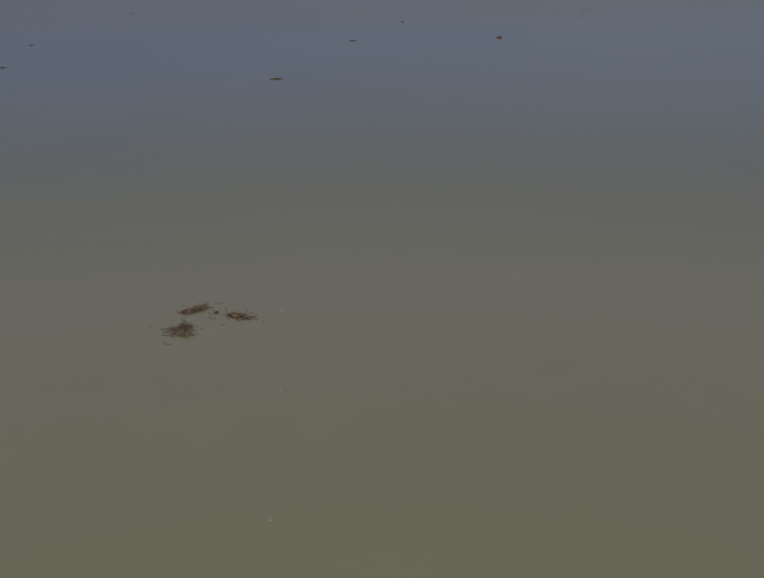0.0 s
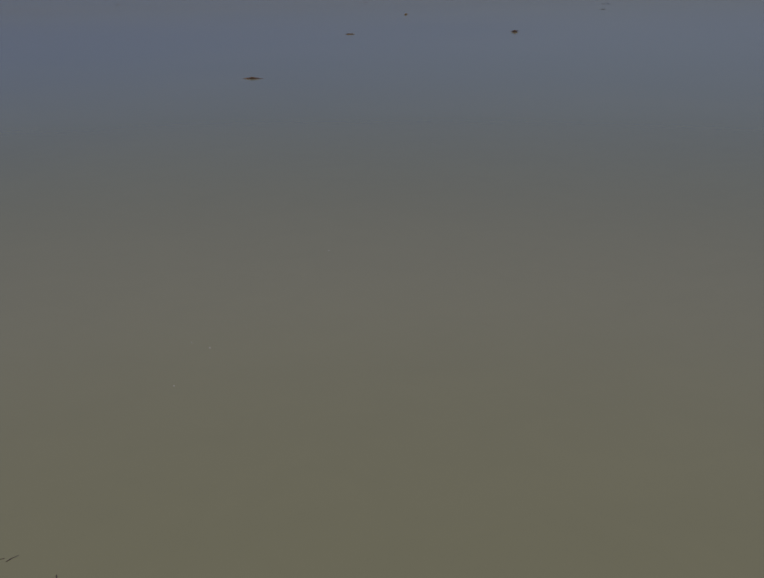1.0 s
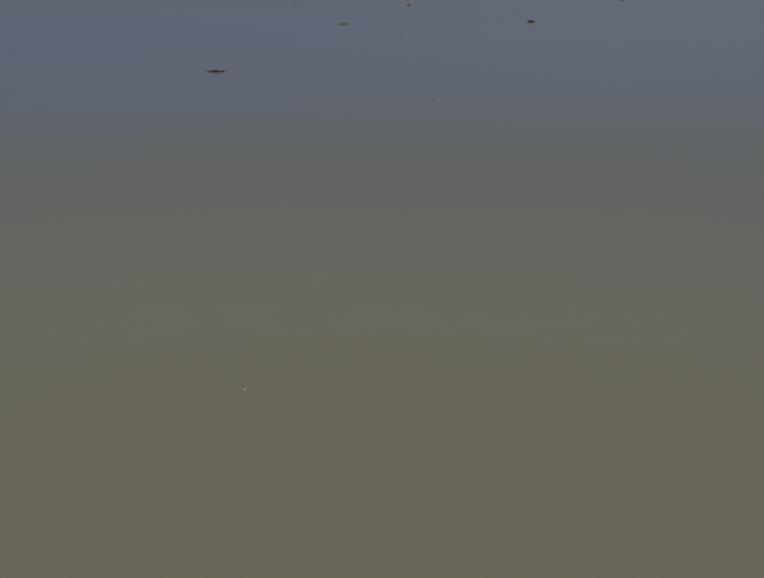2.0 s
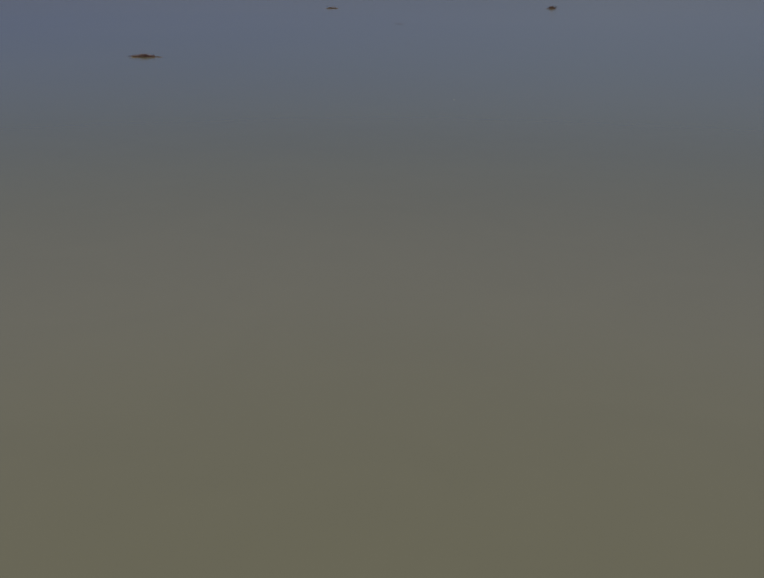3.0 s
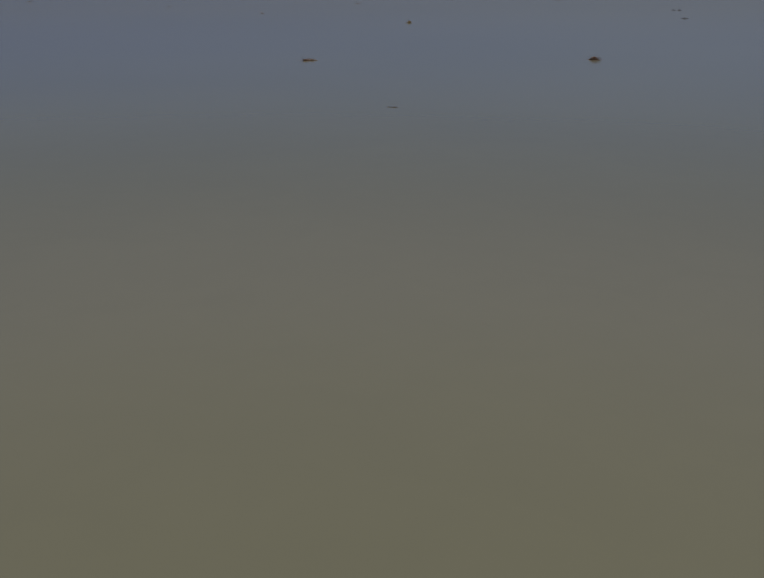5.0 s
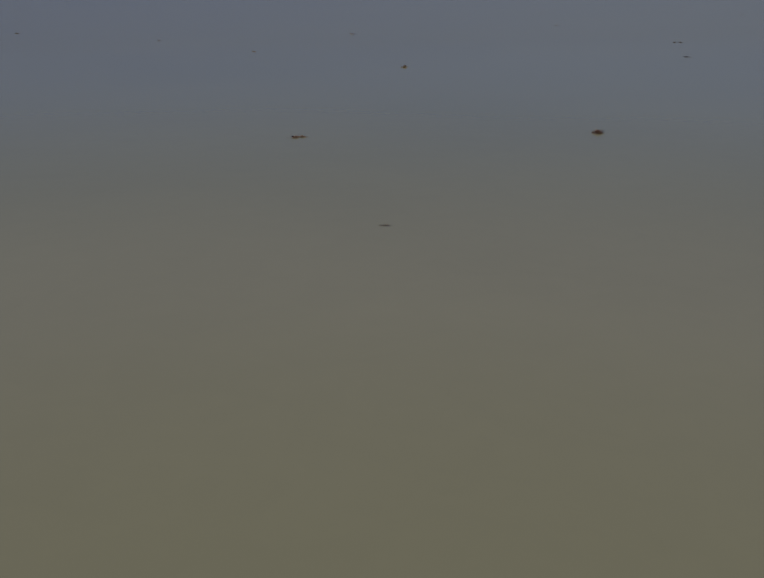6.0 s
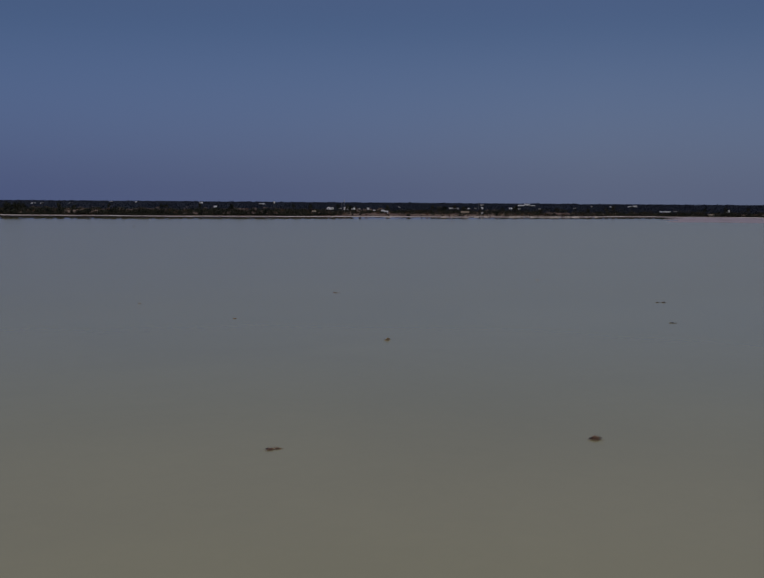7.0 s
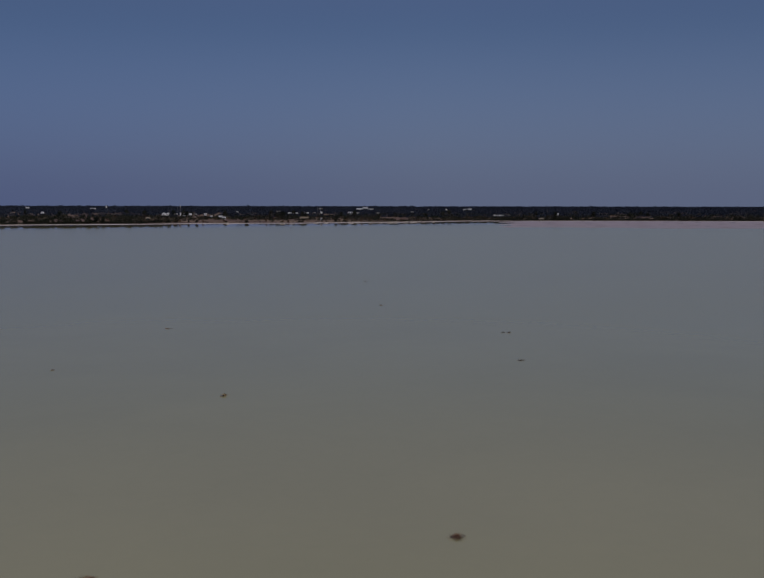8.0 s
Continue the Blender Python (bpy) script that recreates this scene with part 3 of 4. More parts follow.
twig_heap((-3.42, 19.97), [(-3.42, 19.97, 0.09, 0.14, 0.05, 16, 0.2)],
          [(-3.50, 19.85, 1.4, 0.22, 0.3), (-3.34, 19.87, 1.8, 0.22, 0.2), (-3.48, 20.05, 0.1, 0.16, 0.1), (-3.50, 19.87, 0.1, 0.18, 0.05)], [], 14,
          "small loop of thin dark twigs poking from the lake")
for k, (x, y, a, length) in enumerate([(-3.72, 20.01, -0.99, 0.80), (-3.71, 20.44, 0.65, 0.09), (-3.77, 20.79, 0.83, 0.18), (-3.57, 20.81, 1.23, 0.21), (-2.99, 18.86, -0.60, 0.18), (-1.64, 19.09, 1.58, 0.20),
                                       (-2.59, 20.54, -0.87, 0.14), (-3.53, 18.43, 0.09, 0.10), (-4.62, 17.96, -1.05, 0.14), (-1.95, 19.40, 0.09, 0.10), (-3.30, 19.41, -2.51, 0.16), (-5.28, 18.51, -0.05, 0.16),
                                       (-4.36, 17.21, -0.9, 0.22), (-4.26, 17.05, -0.3, 0.20), (-3.63, 17.21, 0.9, 0.12)]):
    loose_stick((x, y), a, length, 0.0075, 40 + k)

brush_pile("reed_island", (-16.08, 91.9), 0.78, 0.38, 0.0, 0.13, 14, 620, 3, 21, "low brown hummock of matted dead reeds in the lake", RUST_STRAW, thick=1.6, category="reed clump")
brush_pile("reed_clump", (8.0, 153.6), 0.42, 0.60, 0.0, 0.56, 5, 300, 14, 22, "rounded rusty tuft of dead reeds in the lake", RUST_STRAW, thick=2.2, category="reed clump")
brush_pile("reed_clump", (-15.42, 147.7), 0.34, 0.5, 0.0, 0.22, 5, 110, 3, 23, "dark tuft of dead reeds on the lake", RUST_STRAW, thick=2.2, category="reed clump")
brush_pile("reed_clump", (-14.95, 148.0), 0.46, 0.30, 0.1, 0.10, 6, 110, 1, 24, "flat spread of dark dead reeds on the lake", BROWN_STICK, thick=2.2, category="reed clump")
brush_pile("reed_clump", (-11.75, 203.2), 0.26, 0.6, -0.45, 0.55, 3, 150, 8, 25, "slanting tuft of ochre dead reeds in the lake", OCHRE_STRAW, thick=2.8, category="reed clump")
for k, (x, y, rx, ry, h) in enumerate([(-27.1, 265.2, 0.82, 0.40, 0.16), (31.75, 256.5, 0.32, 0.4, 0.20), (32.8, 256.5, 0.46, 0.4, 0.20), (28.3, 226.5, 0.62, 0.5, 0.14), (13.9, 303.3, 0.42, 0.4, 0.14),
                                       (14.3, 369.0, 0.62, 0.5, 0.16), (70.3, 371.0, 0.66, 0.5, 0.22), (-87.9, 252.0, 0.50, 0.4, 0.24), (-36.2, 222.4, 0.24, 0.3, 0.05), (-57.1, 240.6, 0.22, 0.3, 0.05),
                                       (-51.9, 104.1, 0.52, 0.3, 0.12), (-64.9, 140.1, 0.40, 0.4, 0.14)]):
    brush_pile("reed_clump", (x, y), rx, ry, 0.1 * (k % 3), h * 0.6, 4, 90, 1, 60 + k, "thin floating mat of dark dead reeds on the lake", DARK_STICK if k % 4 else RUST_STRAW, thick=2.4, category="reed clump")
twig_heap((-5.75, 122.3), [(-5.8, 122.3, 0.30, 0.22, 0.006, 9, 0.0)], [(-6.1, 122.25, 0.1, 0.6, -0.02)], [], 90,
          "half-sunken crooked branch with brown litter in the lake")


def wooden_stake(place, height, radius, lean, seed):
    rng = np.random.default_rng(seed)
    thing = empty("wooden_stake", (*place, 0), 0, label="dark weathered wooden stake standing in the lake", category="stake", group="stakes in the lake")
    pts = np.array([(0, 0, -0.6), (0.01, 0, 0), (lean * 0.5, 0.02, height * 0.5), (lean, 0, height)])
    part("post", tube(pts, np.array([1, 1, 0.9, 0.75]) * radius, 7), DARK_STICK, thing)
    part("crossbar", tube(bent(rng, (lean * 0.7 - radius * 2.5, 0, height * 0.7), 0, 0.05, radius * 6, 0.1, 4), np.full(4, radius * 0.4), 5), DARK_STICK, thing)


wooden_stake((-18.1, 942), 2.4, 0.24, 0.15, 5)
# a small dark shape of unclear kind, built as a stake
wooden_stake((-213, 679), 1.25, 0.22, 0.35, 6)


# ---- trees and scrub ----
def tree_parts(rng, height, spread, base, clumps, size, leaf):
    """A leaning forked trunk with limbs, and a crown of leaf clumps."""
    wood = []
    stem = bent(rng, (0, 0, -0.3), rng.uniform(0, 6.3), 1.35, height * 0.62, 0.12, 5)
    wood.append(tube(stem, np.linspace(1, 0.4, 5) * height * 0.022, 6))
    for k in range(5):
        q = stem[rng.integers(1, 5)]
        limb = bent(rng, q, k * 1.3 + rng.uniform(0, 0.8), rng.uniform(0.3, 0.9), spread * 0.75, 0.2, 4)
        wood.append(tube(limb, np.linspace(1, 0.3, 4) * height * 0.010, 5))
    pts = crown_points(rng, clumps, height, spread, base)
    return mesh_of("trunk", *joined(wood), BARK, True), mesh_of("crown", *leaf_quads(rng, pts, size), leaf)


def planted(name, kinds, places, label, category, group, seed):
    """Trees one by one, sharing the meshes of a few kinds."""
    rng = np.random.default_rng(seed)
    models = []
    for k, (x, y, s) in enumerate(places):
        kind = kinds[int(rng.integers(0, len(kinds)))]
        m = pose(x, y, float(land_height(x, y)), rz=rng.uniform(0, 360)) @ Matrix.Diagonal((s * rng.uniform(0.9, 1.2), s * rng.uniform(0.9, 1.2), s, 1))
        thing = new(name)
        thing.empty_display_size = 0.3
        thing.matrix_basis = m
        tagged(thing, label, category, group)
        for part_name, me in zip(("trunk", "crown"), kind):
            part(part_name, me, None, thing)
        models.append(thing)
    return models


rng = np.random.default_rng(3)
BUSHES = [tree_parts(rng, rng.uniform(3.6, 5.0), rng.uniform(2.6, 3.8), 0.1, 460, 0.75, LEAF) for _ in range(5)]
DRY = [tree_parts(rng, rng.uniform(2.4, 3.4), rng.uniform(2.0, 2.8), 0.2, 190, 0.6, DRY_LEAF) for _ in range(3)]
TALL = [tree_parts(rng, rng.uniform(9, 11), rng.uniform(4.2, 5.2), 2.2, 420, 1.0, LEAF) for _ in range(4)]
# thorn bushes along the bank: dense to the west, sparse past the sandy stretch
spots = []
x = -720.0
while x < 640:
    dense = np.interp(x, [-720, -170, -120, 60, 200, 640], [1.3, 1.2, 0.22, 0.3, 0.8, 0.8])
    x += rng.uniform(2.0, 11) / dense
    spots.append((x, float(shore(x)) + rng.uniform(16, 28), rng.uniform(0.6, 1.4) * (0.7 if x > -150 else 1.15)))
planted("thorn_bush", BUSHES, spots, "dusty dark green thorn bush on the lake bank", "bush", "bushes along the bank", 8)
spots = [(x, float(shore(x)) + rng.uniform(26, 75), rng.uniform(0.6, 1.1)) for x in rng.uniform(-420, 420, 46)]
planted("dry_bush", DRY, spots, "reddish brown dried thorn bush on the lake bank", "bush", "dry bushes along the bank", 9)
spots = [(x, 1100 + rng.uniform(0, 50), rng.uniform(1.05, 1.5)) for x in (-516, -523, -531, -540, -550, -508, -560, -575, -590)]
spots += [(x, 1420 + rng.uniform(0, 300), rng.uniform(0.85, 1.15)) for x in rng.uniform(-700, 560, 40)]
planted("tree", TALL, spots, "tall spreading dark green tree near the lake", "tree", "trees by the lake", 10)


def yards(x, y, homes, side=1.5):
    """True where a place lies on a house or its front yard."""
    keep = np.zeros(len(x), bool)
    for hx, hy, hw in homes:
        keep |= (np.abs(x - hx) < hw / 2 + side) & (y < hy + 8) & (y > hy - 12)
    return keep


def outlook(x, y, height, homes):
    """Crowns kept low on the side of each house that looks out over the middle of the lake."""
    height = height.copy()
    for hx, hy, hw in homes:
        xs = x * hy / y
        near = (np.abs(xs - hx) < hw / 2 + 1.5) & (y < hy + 2) & (y > hy - 320)
        hedge = np.interp(hy, [1300, 1560, 2000, 2300, 4700], [1.6, 2.1, 2.9, 5.4, 8.8])
        height[near] = np.minimum(height[near], hedge + 0.010 * (hy - y[near]))
    return height


def wood_mesh(seed, x, y, height, spread, clumps, size):
    """Many low crowns as one mesh."""
    r = np.random.default_rng(seed)
    n = len(x)
    z = land_height(x, y)
    u = r.normal(size=(n, clumps, 3))
    u /= np.linalg.norm(u, axis=2)[..., None]
    u *= r.uniform(0.5, 1.0, (n, clumps, 1))
    c = np.empty_like(u)
    c[..., 0] = x[:, None] + u[..., 0] * spread[:, None]
    c[..., 1] = y[:, None] + u[..., 1] * spread[:, None]
    c[..., 2] = z[:, None] + height[:, None] * (0.52 + 0.48 * u[..., 2])
    return leaf_quads(r, c.reshape(-1, 3), size * np.repeat(height, clumps)[:, None] / 6)


# ---- village ----
HOMES = []


def house(x, y, width, height, depth=6.0, wall=None, roof="flat", floors=1, turn=0.0, label="", base=None):
    """A village house: walls, roof with parapet or gable, door, and a window for each bay and floor, each with frame, pane and sill."""
    z = float(land_height(x, y)) - 0.2 if base is None else base
    wall = wall or LIMEWASH
    HOMES.append((x, y, width))
    thing = empty("house", (x, y, z), turn, label=label or "small whitewashed flat-roofed village house among trees", category="house", group="village houses")
    h = height - (0 if roof == "flat" else height * 0.28)
    part("wall", box(0, 0, 0, width, depth, h), wall, thing)
    if roof == "flat":
        slab = [box(0, 0, h + 0.004, width + 0.5, depth + 0.5, 0.16), box(0, -depth / 2 - 0.15, h + 0.17, width + 0.5, 0.16, 0.55), box(0, depth / 2 + 0.15, h + 0.17, width + 0.5, 0.16, 0.55),
                box(-width / 2 - 0.15, 0, h + 0.17, 0.16, depth + 0.1, 0.55), box(width / 2 + 0.15, 0, h + 0.17, 0.16, depth + 0.1, 0.55)]
        part("roof", joined(slab), wall, thing)
    else:
        w, d, top = width / 2 + 0.35, depth / 2 + 0.35, height
        v = np.array([(-w, -d, h), (w, -d, h), (w, d, h), (-w, d, h), (0, -d, top), (0, d, top), (-w, -d, h - 0.15), (w, -d, h - 0.15), (w, d, h - 0.15), (-w, d, h - 0.15)])
        part("roof", (v, np.array([(0, 4, 5, 3), (1, 2, 5, 4), (6, 7, 1, 0), (7, 8, 2, 1), (8, 9, 3, 2), (9, 6, 0, 3), (9, 8, 7, 6), (0, 1, 4, 4), (2, 3, 5, 5)])), wall, thing)
    bays = max(1, int(width / 3.2))
    for f in range(floors):
        for b in range(bays):
            wx = (b + 0.5) * width / bays - width / 2
            zf = f * h / floors
            if f == 0 and b == bays // 2:
                part("door", box(wx, -depth / 2 - 0.03, 0.2, 1.0, 0.06, 2.05), DOOR_PAINT, thing)
                if bays > 1:
                    continue
                wx += width * 0.3
            win = part("window", joined([box(wx - 0.52, -depth / 2 - 0.04, zf + 1.1, 0.08, 0.08, 1.1), box(wx + 0.52, -depth / 2 - 0.04, zf + 1.1, 0.08, 0.08, 1.1),
                                         box(wx, -depth / 2 - 0.04, zf + 2.2, 1.12, 0.08, 0.08)]), DOOR_PAINT, thing)
            part("pane", box(wx, -depth / 2 - 0.015, zf + 1.1, 0.96, 0.03, 1.1), DARK_PANE, win)
            part("sill", box(wx, -depth / 2 - 0.07, zf + 1.0, 1.2, 0.14, 0.09), CONCRETE, win)
    return thing


W2 = "two-storey whitewashed house rising above the scrub"
house(-1054, 2353, 8, 6.2, 7, floors=2, label=W2)
house(-1014, 2311, 4, 6.2, 6, floors=2, label=W2)
house(-1305, 3076, 12, 6.4, 8, floors=2, label="wide white house with a pitched roof among far trees", roof="gable")
house(-1011, 2472, 8.8, 6.2, 7, floors=2, label=W2)
house(-1216, 3300, 8, 8.6, 7, floors=2, label=W2)
house(-1129, 3300, 7, 9, 7, floors=2, label=W2)
house(-760, 2783, 7.7, 9.8, 6.2, floors=2, label="small whitewashed flat-roofed village house among trees")
house(-478, 1874, 4.3, 5.1, 4.5, floors=2, label="small whitewashed flat-roofed village house among trees")
house(-537, 2557, 11.9, 8.6, 9.0, floors=2, label="long low white building among the trees")
house(-559, 2823, 2.6, 13.3, 4.5, floors=2, label="narrow white pump tower above far trees")
house(-230, 1644, 5.3, 7.1, 4.5, roof="gable", floors=2, label="bright white house with a steep pitched roof")
house(-224, 1644, 4.9, 6.4, 4.5, roof="gable", floors=2, label="bright white house with a steep pitched roof")
house(-202, 1646, 6.1, 6.0, 4.9, floors=2, label="two-storey whitewashed house rising above the scrub")
house(-203, 1701, 5.5, 4.7, 4.5, label="long low white building among the trees")
house(-195, 1685, 5.8, 4.8, 4.7, label="small whitewashed flat-roofed village house among trees")
house(-187, 1702, 2.6, 3.9, 4.5, wall=CONCRETE, label="grey concrete house with a flat roof among trees")
house(-166, 1648, 3.0, 5.2, 4.5, floors=2, label="two-storey whitewashed house rising above the scrub")
house(-142, 1502, 2.6, 3.3, 4.5, label="small whitewashed flat-roofed village house among trees")
house(-128, 1489, 4.8, 3.6, 4.5, label="small whitewashed flat-roofed village house among trees")
house(-117, 1419, 4.2, 3.3, 4.5, label="small whitewashed flat-roofed village house among trees")
house(-143, 2021, 2.6, 5.2, 4.5, floors=2, label="small whitewashed flat-roofed village house among trees")
house(-65, 2097, 6.9, 5.6, 5.6, wall=CONCRETE, floors=2, label="grey concrete house with a flat roof among trees")
house(-32, 1909, 18.0, 4.4, 9.0, label="long low white building among the trees")
house(-9, 1911, 12.7, 4.4, 9.0, label="long low white building among the trees")
house(8, 1912, 4.5, 4.4, 4.5, wall=CONCRETE, label="grey concrete house with a flat roof among trees")
house(20, 1951, 6.0, 6.9, 4.8, roof="gable", floors=2, label="bright white house with a steep pitched roof")
house(28, 2653, 8.9, 8.9, 7.1, wall=CONCRETE, floors=2, label="grey concrete house with a flat roof among trees")
house(13, 1313, 2.6, 3.4, 4.5, wall=CONCRETE, label="small grey concrete pump house near the bank")
house(77, 1940, 12.0, 5.2, 9.0, floors=2, label="long low white building among the trees")
house(87, 1918, 8.7, 4.5, 7.0, wall=CONCRETE, label="grey concrete house with a flat roof among trees")
house(126, 2586, 15.0, 8.7, 9.0, floors=2, label="long white annexe beside the large building")
house(146, 2673, 13.6, 11.5, 9.0, floors=3, label="large white three-storey building beyond the village")
house(155, 2590, 13.2, 8.1, 9.0, floors=2, label="long white annexe beside the large building")
house(127, 1921, 4.6, 4.5, 4.5, wall=CONCRETE, label="grey concrete house with a flat roof among trees")
house(200, 2003, 4.8, 5.7, 4.5, wall=CONCRETE, floors=2, label="grey concrete house with a flat roof among trees")
house(288, 2458, 3.6, 7.9, 4.5, wall=CONCRETE, floors=2, label="grey concrete house with a flat roof among trees")
house(333, 2464, 3.0, 7.9, 4.5, floors=2, label="small whitewashed flat-roofed village house among trees")
house(380, 2471, 8.5, 7.9, 6.8, floors=2, label="small whitewashed flat-roofed village house among trees")
house(392, 2473, 8.5, 9.1, 6.8, floors=2, label="small whitewashed flat-roofed village house among trees")
house(291, 1619, 2.7, 3.9, 4.5, label="small whitewashed flat-roofed village house among trees")
house(304, 1641, 10.3, 3.4, 8.3, label="long low white building among the trees")
house(319, 1647, 3.2, 3.6, 4.5, wall=CONCRETE, label="grey concrete house with a flat roof among trees")
house(407, 1680, 4.9, 5.5, 4.5, floors=2, label="two-storey whitewashed house rising above the scrub")
house(303, 1352, 7.5, 2.9, 6.0, wall=OCHRE_WALL, label="low ochre shed on the lake bank")
house(-9, 1403, 11.1, 3.4, 8.9, wall=OCHRE_WALL, label="low ochre plastered house half hidden by scrub")
house(-211, 1377, 4.4, 3.0, 4.5, wall=OCHRE_WALL, label="low ochre plastered house half hidden by scrub")
house(-227, 1760, 4.9, 4.1, 4.5, wall=CONCRETE, label="grey concrete house with a flat roof among trees")


def water_tower(x, y, height):
    """A slim shaft on splayed legs with a drum tank and a lid."""
    z = float(land_height(x, y)) - 0.3
    thing = empty("water_tower", (x, y, z), label="slim grey concrete village water tower above the trees", category="water tower")
    for k in range(4):
        a = k * math.pi / 2 + 0.4
        part("leg", tube([(1.1 * math.cos(a), 1.1 * math.sin(a), 0), (0.5 * math.cos(a), 0.5 * math.sin(a), height - 4.5)], [0.12, 0.10], 6), STEEL, thing)
    for h in (0.35, 0.7):
        r = 1.1 - 0.6 * h
        ring = [(r * math.cos(a), r * math.sin(a), (height - 4.5) * h) for a in np.linspace(0, 2 * math.pi, 13)]
        part("brace", tube(ring, np.full(13, 0.06), 5), STEEL, thing)
    part("tank", tube([(0, 0, height - 4.6), (0, 0, height - 4.4), (0, 0, height - 1.1), (0, 0, height - 1.0)], [0.3, 0.62, 0.62, 0.4], 14), CONCRETE, thing, smooth=True)
    part("lid", tube([(0, 0, height - 1.05), (0, 0, height - 0.9), (0, 0, height)], [0.70, 0.66, 0.08], 14), CONCRETE, thing, smooth=True)


def mast(x, y, height):
    """A lattice mast: three legs, rungs and a whip."""
    z = float(land_height(x, y)) - 0.3
    thing = empty("radio_mast", (x, y, z), label="thin grey lattice mast above the trees", category="mast")
    corners = [(math.cos(a), math.sin(a)) for a in (0.3, 2.4, 4.5)]
    for cx, cy in corners:
        part("leg", tube([(cx * 0.8, cy * 0.8, 0), (cx * 0.3, cy * 0.3, height)], [0.10, 0.08], 5), STEEL, thing)
    for h in np.linspace(1.5, height - 1, 9):
        r = 0.8 - 0.5 * h / height
        loop = [(cx * r, cy * r, h) for cx, cy in corners + corners[:1]]
        part("brace", tube(loop, np.full(4, 0.05), 4), STEEL, thing)
    part("whip", tube([(0, 0, height - 0.5), (0, 0, height + 2.5)], [0.08, 0.05], 5), STEEL, thing)


water_tower(-212.4, 1705, 18.7)
mast(11.9, 1720, 17.5)
mast(-243, 1900, 15)


def bank_block(x, seed):
    """A slumped, rounded lump of pale earth from an old embankment."""
    r = np.random.default_rng(seed)
    bm = bmesh.new()
    bmesh.ops.create_icosphere(bm, subdivisions=2, radius=1.0)
    sx, sy, sz = r.uniform(0.9, 2.6), r.uniform(0.6, 1.0), r.uniform(0.35, 0.65)
    for v in bm.verts:
        k = 1 + 0.22 * noise.noise(v.co * 1.7 + Vector((seed, 0, 0)))
        v.co = Vector((v.co.x * sx * k, v.co.y * sy * k, v.co.z * sz * k))
    me = bpy.data.meshes.new("earth_lump")
    bm.to_mesh(me)
    bm.free()
    me.materials.append(PALE_EARTH)
    y = float(shore(x)) + 4.5
    ob = new("earth_lump", me)
    ob.location = (x, y, float(land_height(x, y)) + sz * 0.25)
    tagged(ob, "pale slumped lump of earth embankment at the waterline", "earth lump", "earth lumps on the bank")


for k, x in enumerate((-34, -31, -22, 4, 6.5, 17, 46, 48.5, 55, 69, 72, 74.5, 80, 83, 90, 93, 96, 99, 101, 112, 114.5, 121, 124, 127, 138, 151, -92)):
    bank_block(x, 200 + k)

# thorn hedges before the houses, on the side of the lake
spots = []
for hx, hy, hw in HOMES:
    tall = float(np.interp(hy, [1300, 1560, 2000, 2300, 4700], [2.0, 2.6, 3.6, 6.2, 9.5]))
    for k in range(2 + int(hw / 1.6)):
        dy = rng.uniform(6, 16)
        spots.append(((hx + rng.uniform(-0.62, 0.62) * hw) * (hy - dy) / hy, hy - dy, tall / 4.3 * rng.uniform(0.72, 1.08)))
planted("hedge_bush", BUSHES, spots, "dark green thorn bush hedging a village house", "bush", "hedge bushes", 12)

# ---- scrubland and far woods ----
rng = np.random.default_rng(17)


def patches(x, y, size):
    return np.array([noise.noise((a / size, b / size * 0.45, 7.0)) for a, b in zip(x, y)])


n = 16000
sx = rng.uniform(-980, 900, n)
sy = shore(sx) + 19 + rng.uniform(0, 1, n) ** 1.15 * 560
# open dry fields lie between the thickets, longer along the shore than across
open_field = patches(sx * 0.7, sy * 0.55, 55.0) > np.where(sx < -160, 0.17, np.where(sx < 60, 0.20, 0.34))
keep = ~(open_field & (sy - shore(sx) > 26)) & ~yards(sx, sy, HOMES)
# a bare reddish dike behind the middle of the bank
bare = np.interp(sx, [-165, -145, -45, 60, 140], [0, 190, 160, 80, 0])
keep &= ~((sy - shore(sx) < bare) & (rng.random(n) < 0.95))
sx, sy = sx[keep], sy[keep]
hh = (0.8 + 3.6 * rng.uniform(0, 1, len(sx)) ** 2.5) * np.interp(sy - shore(sx), [0, 60, 560], [0.75, 0.9, 1.25])
hh = outlook(sx, sy, hh, HOMES)
dry = rng.random(len(sx)) < 0.16
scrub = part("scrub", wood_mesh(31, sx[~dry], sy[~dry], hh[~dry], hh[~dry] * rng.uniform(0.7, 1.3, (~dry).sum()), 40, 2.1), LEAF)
tagged(scrub, "dusty green thorn scrub spread over dry land", "scrub", kind="stuff")
withered = part("withered_scrub", wood_mesh(32, sx[dry], sy[dry], hh[dry] * 0.7, hh[dry] * 0.7, 40, 2.1), DRY_LEAF)
tagged(withered, "reddish brown withered scrub spread over dry land", "scrub", kind="stuff")

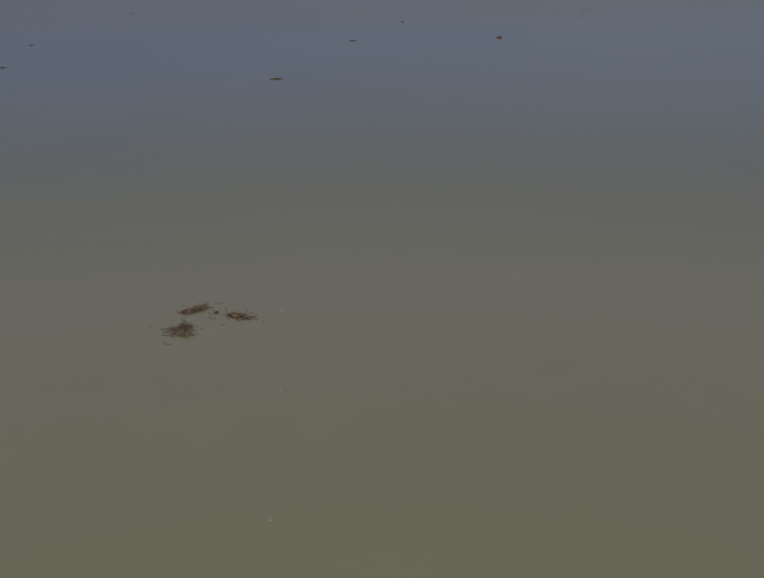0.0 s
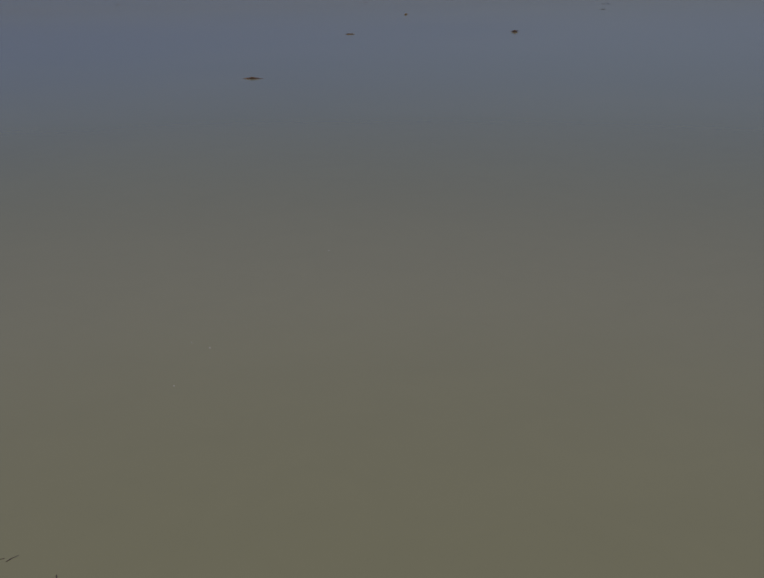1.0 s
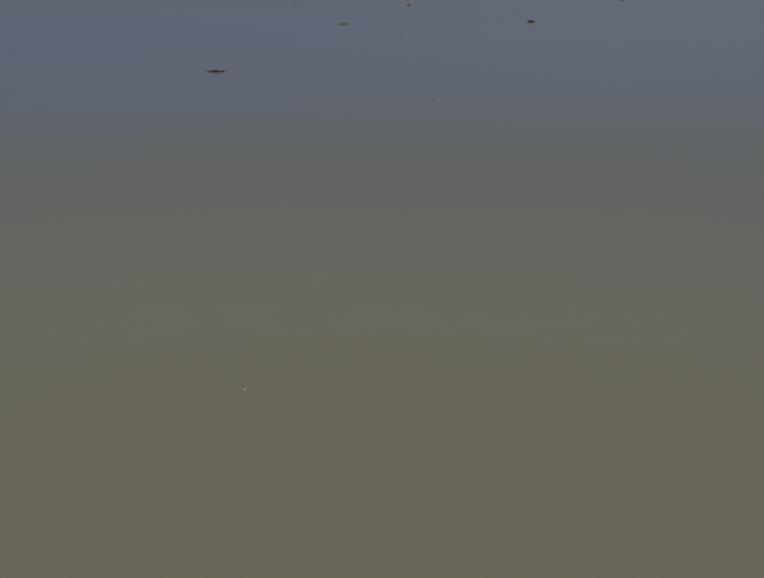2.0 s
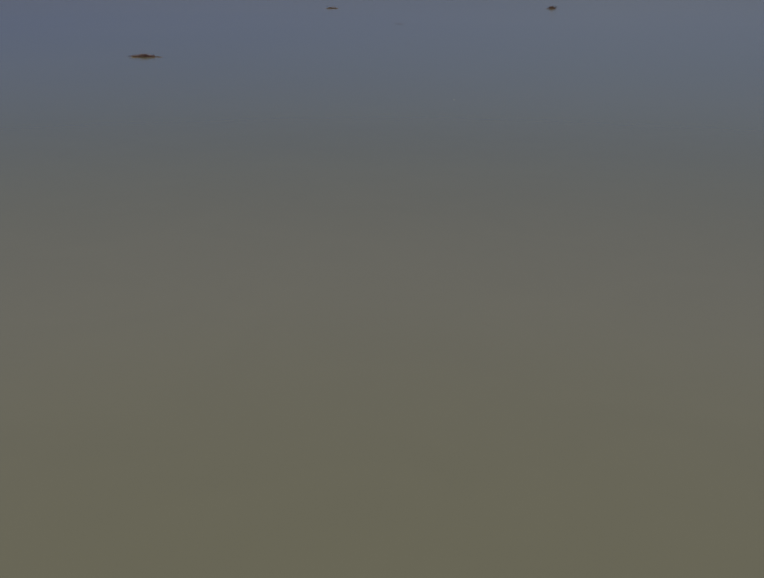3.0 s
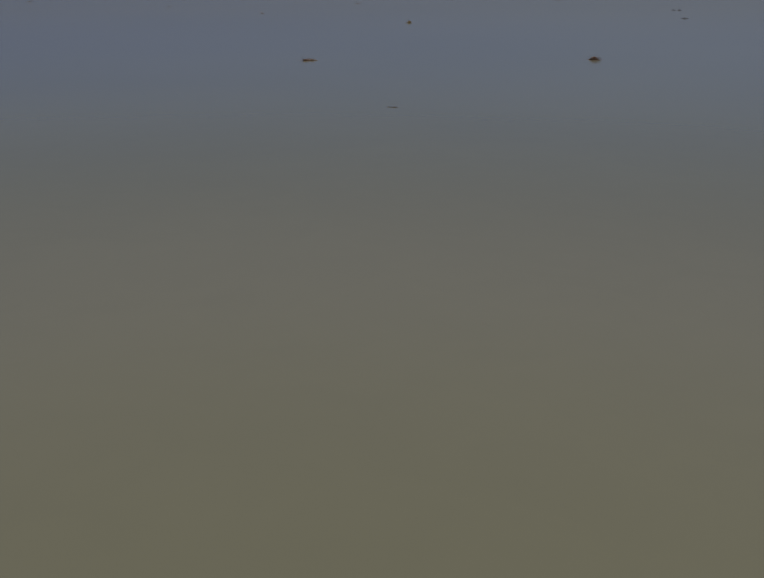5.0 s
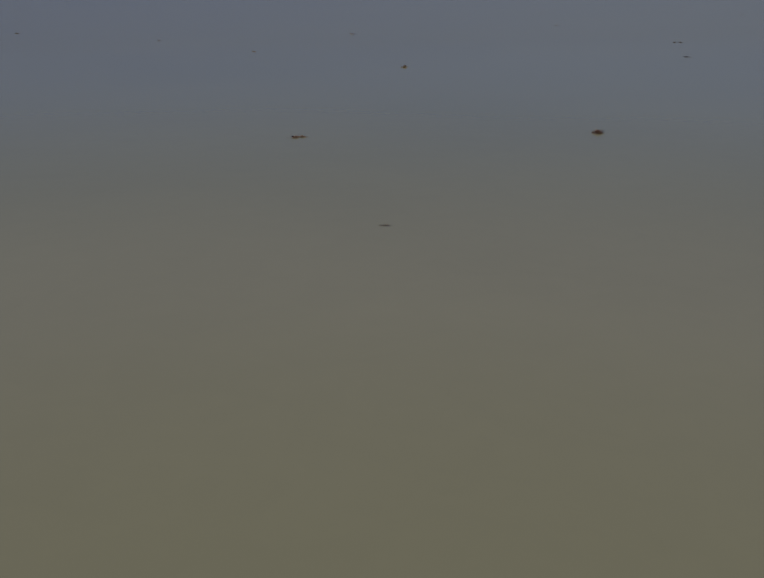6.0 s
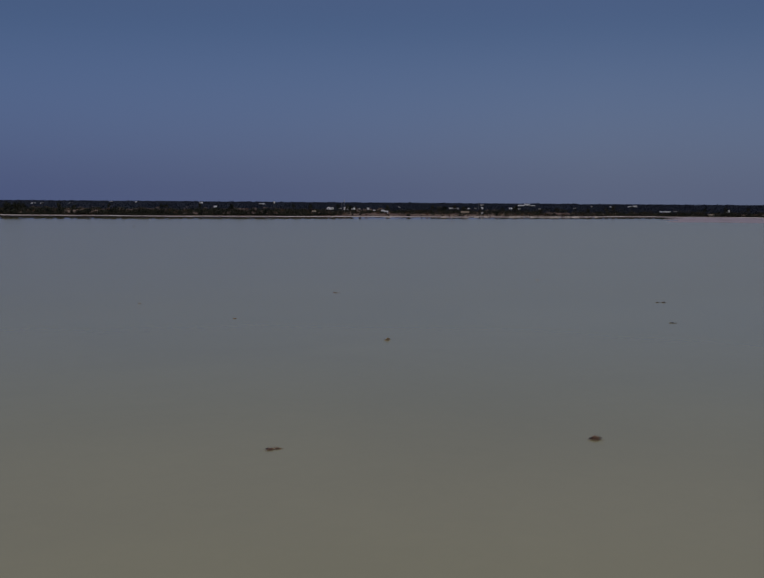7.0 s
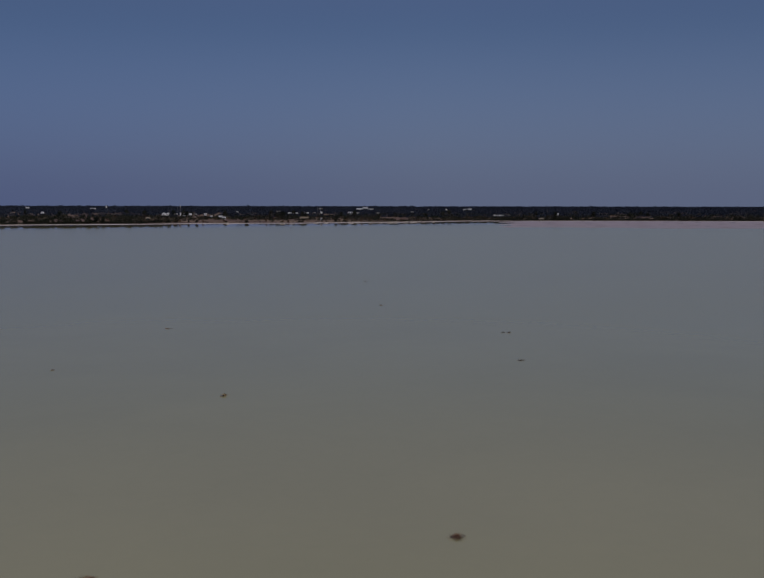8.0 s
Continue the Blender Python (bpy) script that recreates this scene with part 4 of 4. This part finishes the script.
# a low fringe of scrub right behind the bank, thick in the west and round the bay
fx = rng.uniform(-980, 900, 5200)
fringe = np.interp(fx, [-980, -190, -150, -20, 30, 150, 215, 260, 900], [1, 1, 0.05, 0.07, 0.3, 0.4, 1, 1, 0.8])
fx = fx[rng.random(len(fx)) < fringe]
fy = shore(fx) + 15 + rng.uniform(0, 1, len(fx)) ** 1.5 * 10
lumps = np.clip(np.array([noise.noise((a / 8.5, 3.0, 0.0)) for a in fx]) * 2.2 - 0.15, 0, 1)
fh = np.interp(fx, [-190, -150, 215, 260], [1.5, 0.7, 0.7, 1.2]) + 1.1 * rng.uniform(0, 1, len(fx)) + lumps * rng.uniform(0.6, 1.0, len(fx)) * np.interp(fx, [-260, -150, 150, 260], [5.0, 2.2, 2.2, 3.4])
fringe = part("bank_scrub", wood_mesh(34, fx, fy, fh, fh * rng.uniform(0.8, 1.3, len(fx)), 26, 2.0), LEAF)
tagged(fringe, "low dark thorn scrub fringing the lake bank", "scrub", kind="stuff")

rows = []
y = 1560.0
while y < 4700:
    half = 0.62 * y + 150
    k = int(2 * half / 10.5)
    x = rng.uniform(-half, half, k)
    rows.append(np.stack([x, y + rng.uniform(-22, 22, k)], 1))
    y += 30 + 0.014 * (y - 1560)
wx, wy = np.concatenate(rows).T
keep = ~yards(wx, wy, HOMES) & ((wy > 1900) | (rng.random(len(wx)) < 0.75))
keep &= ~((patches(wx * 0.7, wy * 0.55, 55.0) > np.where(wx < -60, 0.20, 0.45)) & (wy < 1980))
wx, wy = wx[keep], wy[keep]
wh = np.interp(wy, [1560, 2200, 4700], [5.0, 6.2, 10.2]) * rng.uniform(0.8, 1.12, len(wx)) * (1 + 0.16 * patches(wx * 0.5, wy * 0.1, 40.0))
wh = np.where(rng.random(len(wx)) < 0.02, wh * rng.uniform(1.12, 1.35, len(wx)), wh)
wh = outlook(wx, wy, wh, HOMES)
woods = part("far_woods", wood_mesh(33, wx, wy, wh, wh * rng.uniform(0.7, 1.1, len(wx)), 20, 2.3), HAZED_WOODS)
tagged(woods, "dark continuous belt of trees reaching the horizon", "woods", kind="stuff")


# ---- pale flecks ----
def pale_fleck(x, y, seed):
    r = np.random.default_rng(seed)
    s = r.uniform(0.013, 0.024)
    ob = part("pale_fleck", debris_mat(r, s * 1.6, s, 0.012, 3, 10), FLECK_PALE, at=(x, y, 0.004), smooth=True)
    ob.rotation_euler.z = r.uniform(0, 6)
    tagged(ob, "tiny pale fleck floating on the lake", "foam", "foam flecks on the lake")


for k, (x, y) in enumerate(((-1.12, 39.6), (-3.36, 30.75), (-2.78, 30.42), (-2.97, 28.0), (1.07, 7.37), (-0.01, 13.9), (-1.86, 78.4), (0.27, 77.95), (-1.27, 20.26))):
    pale_fleck(x, y, 300 + k)
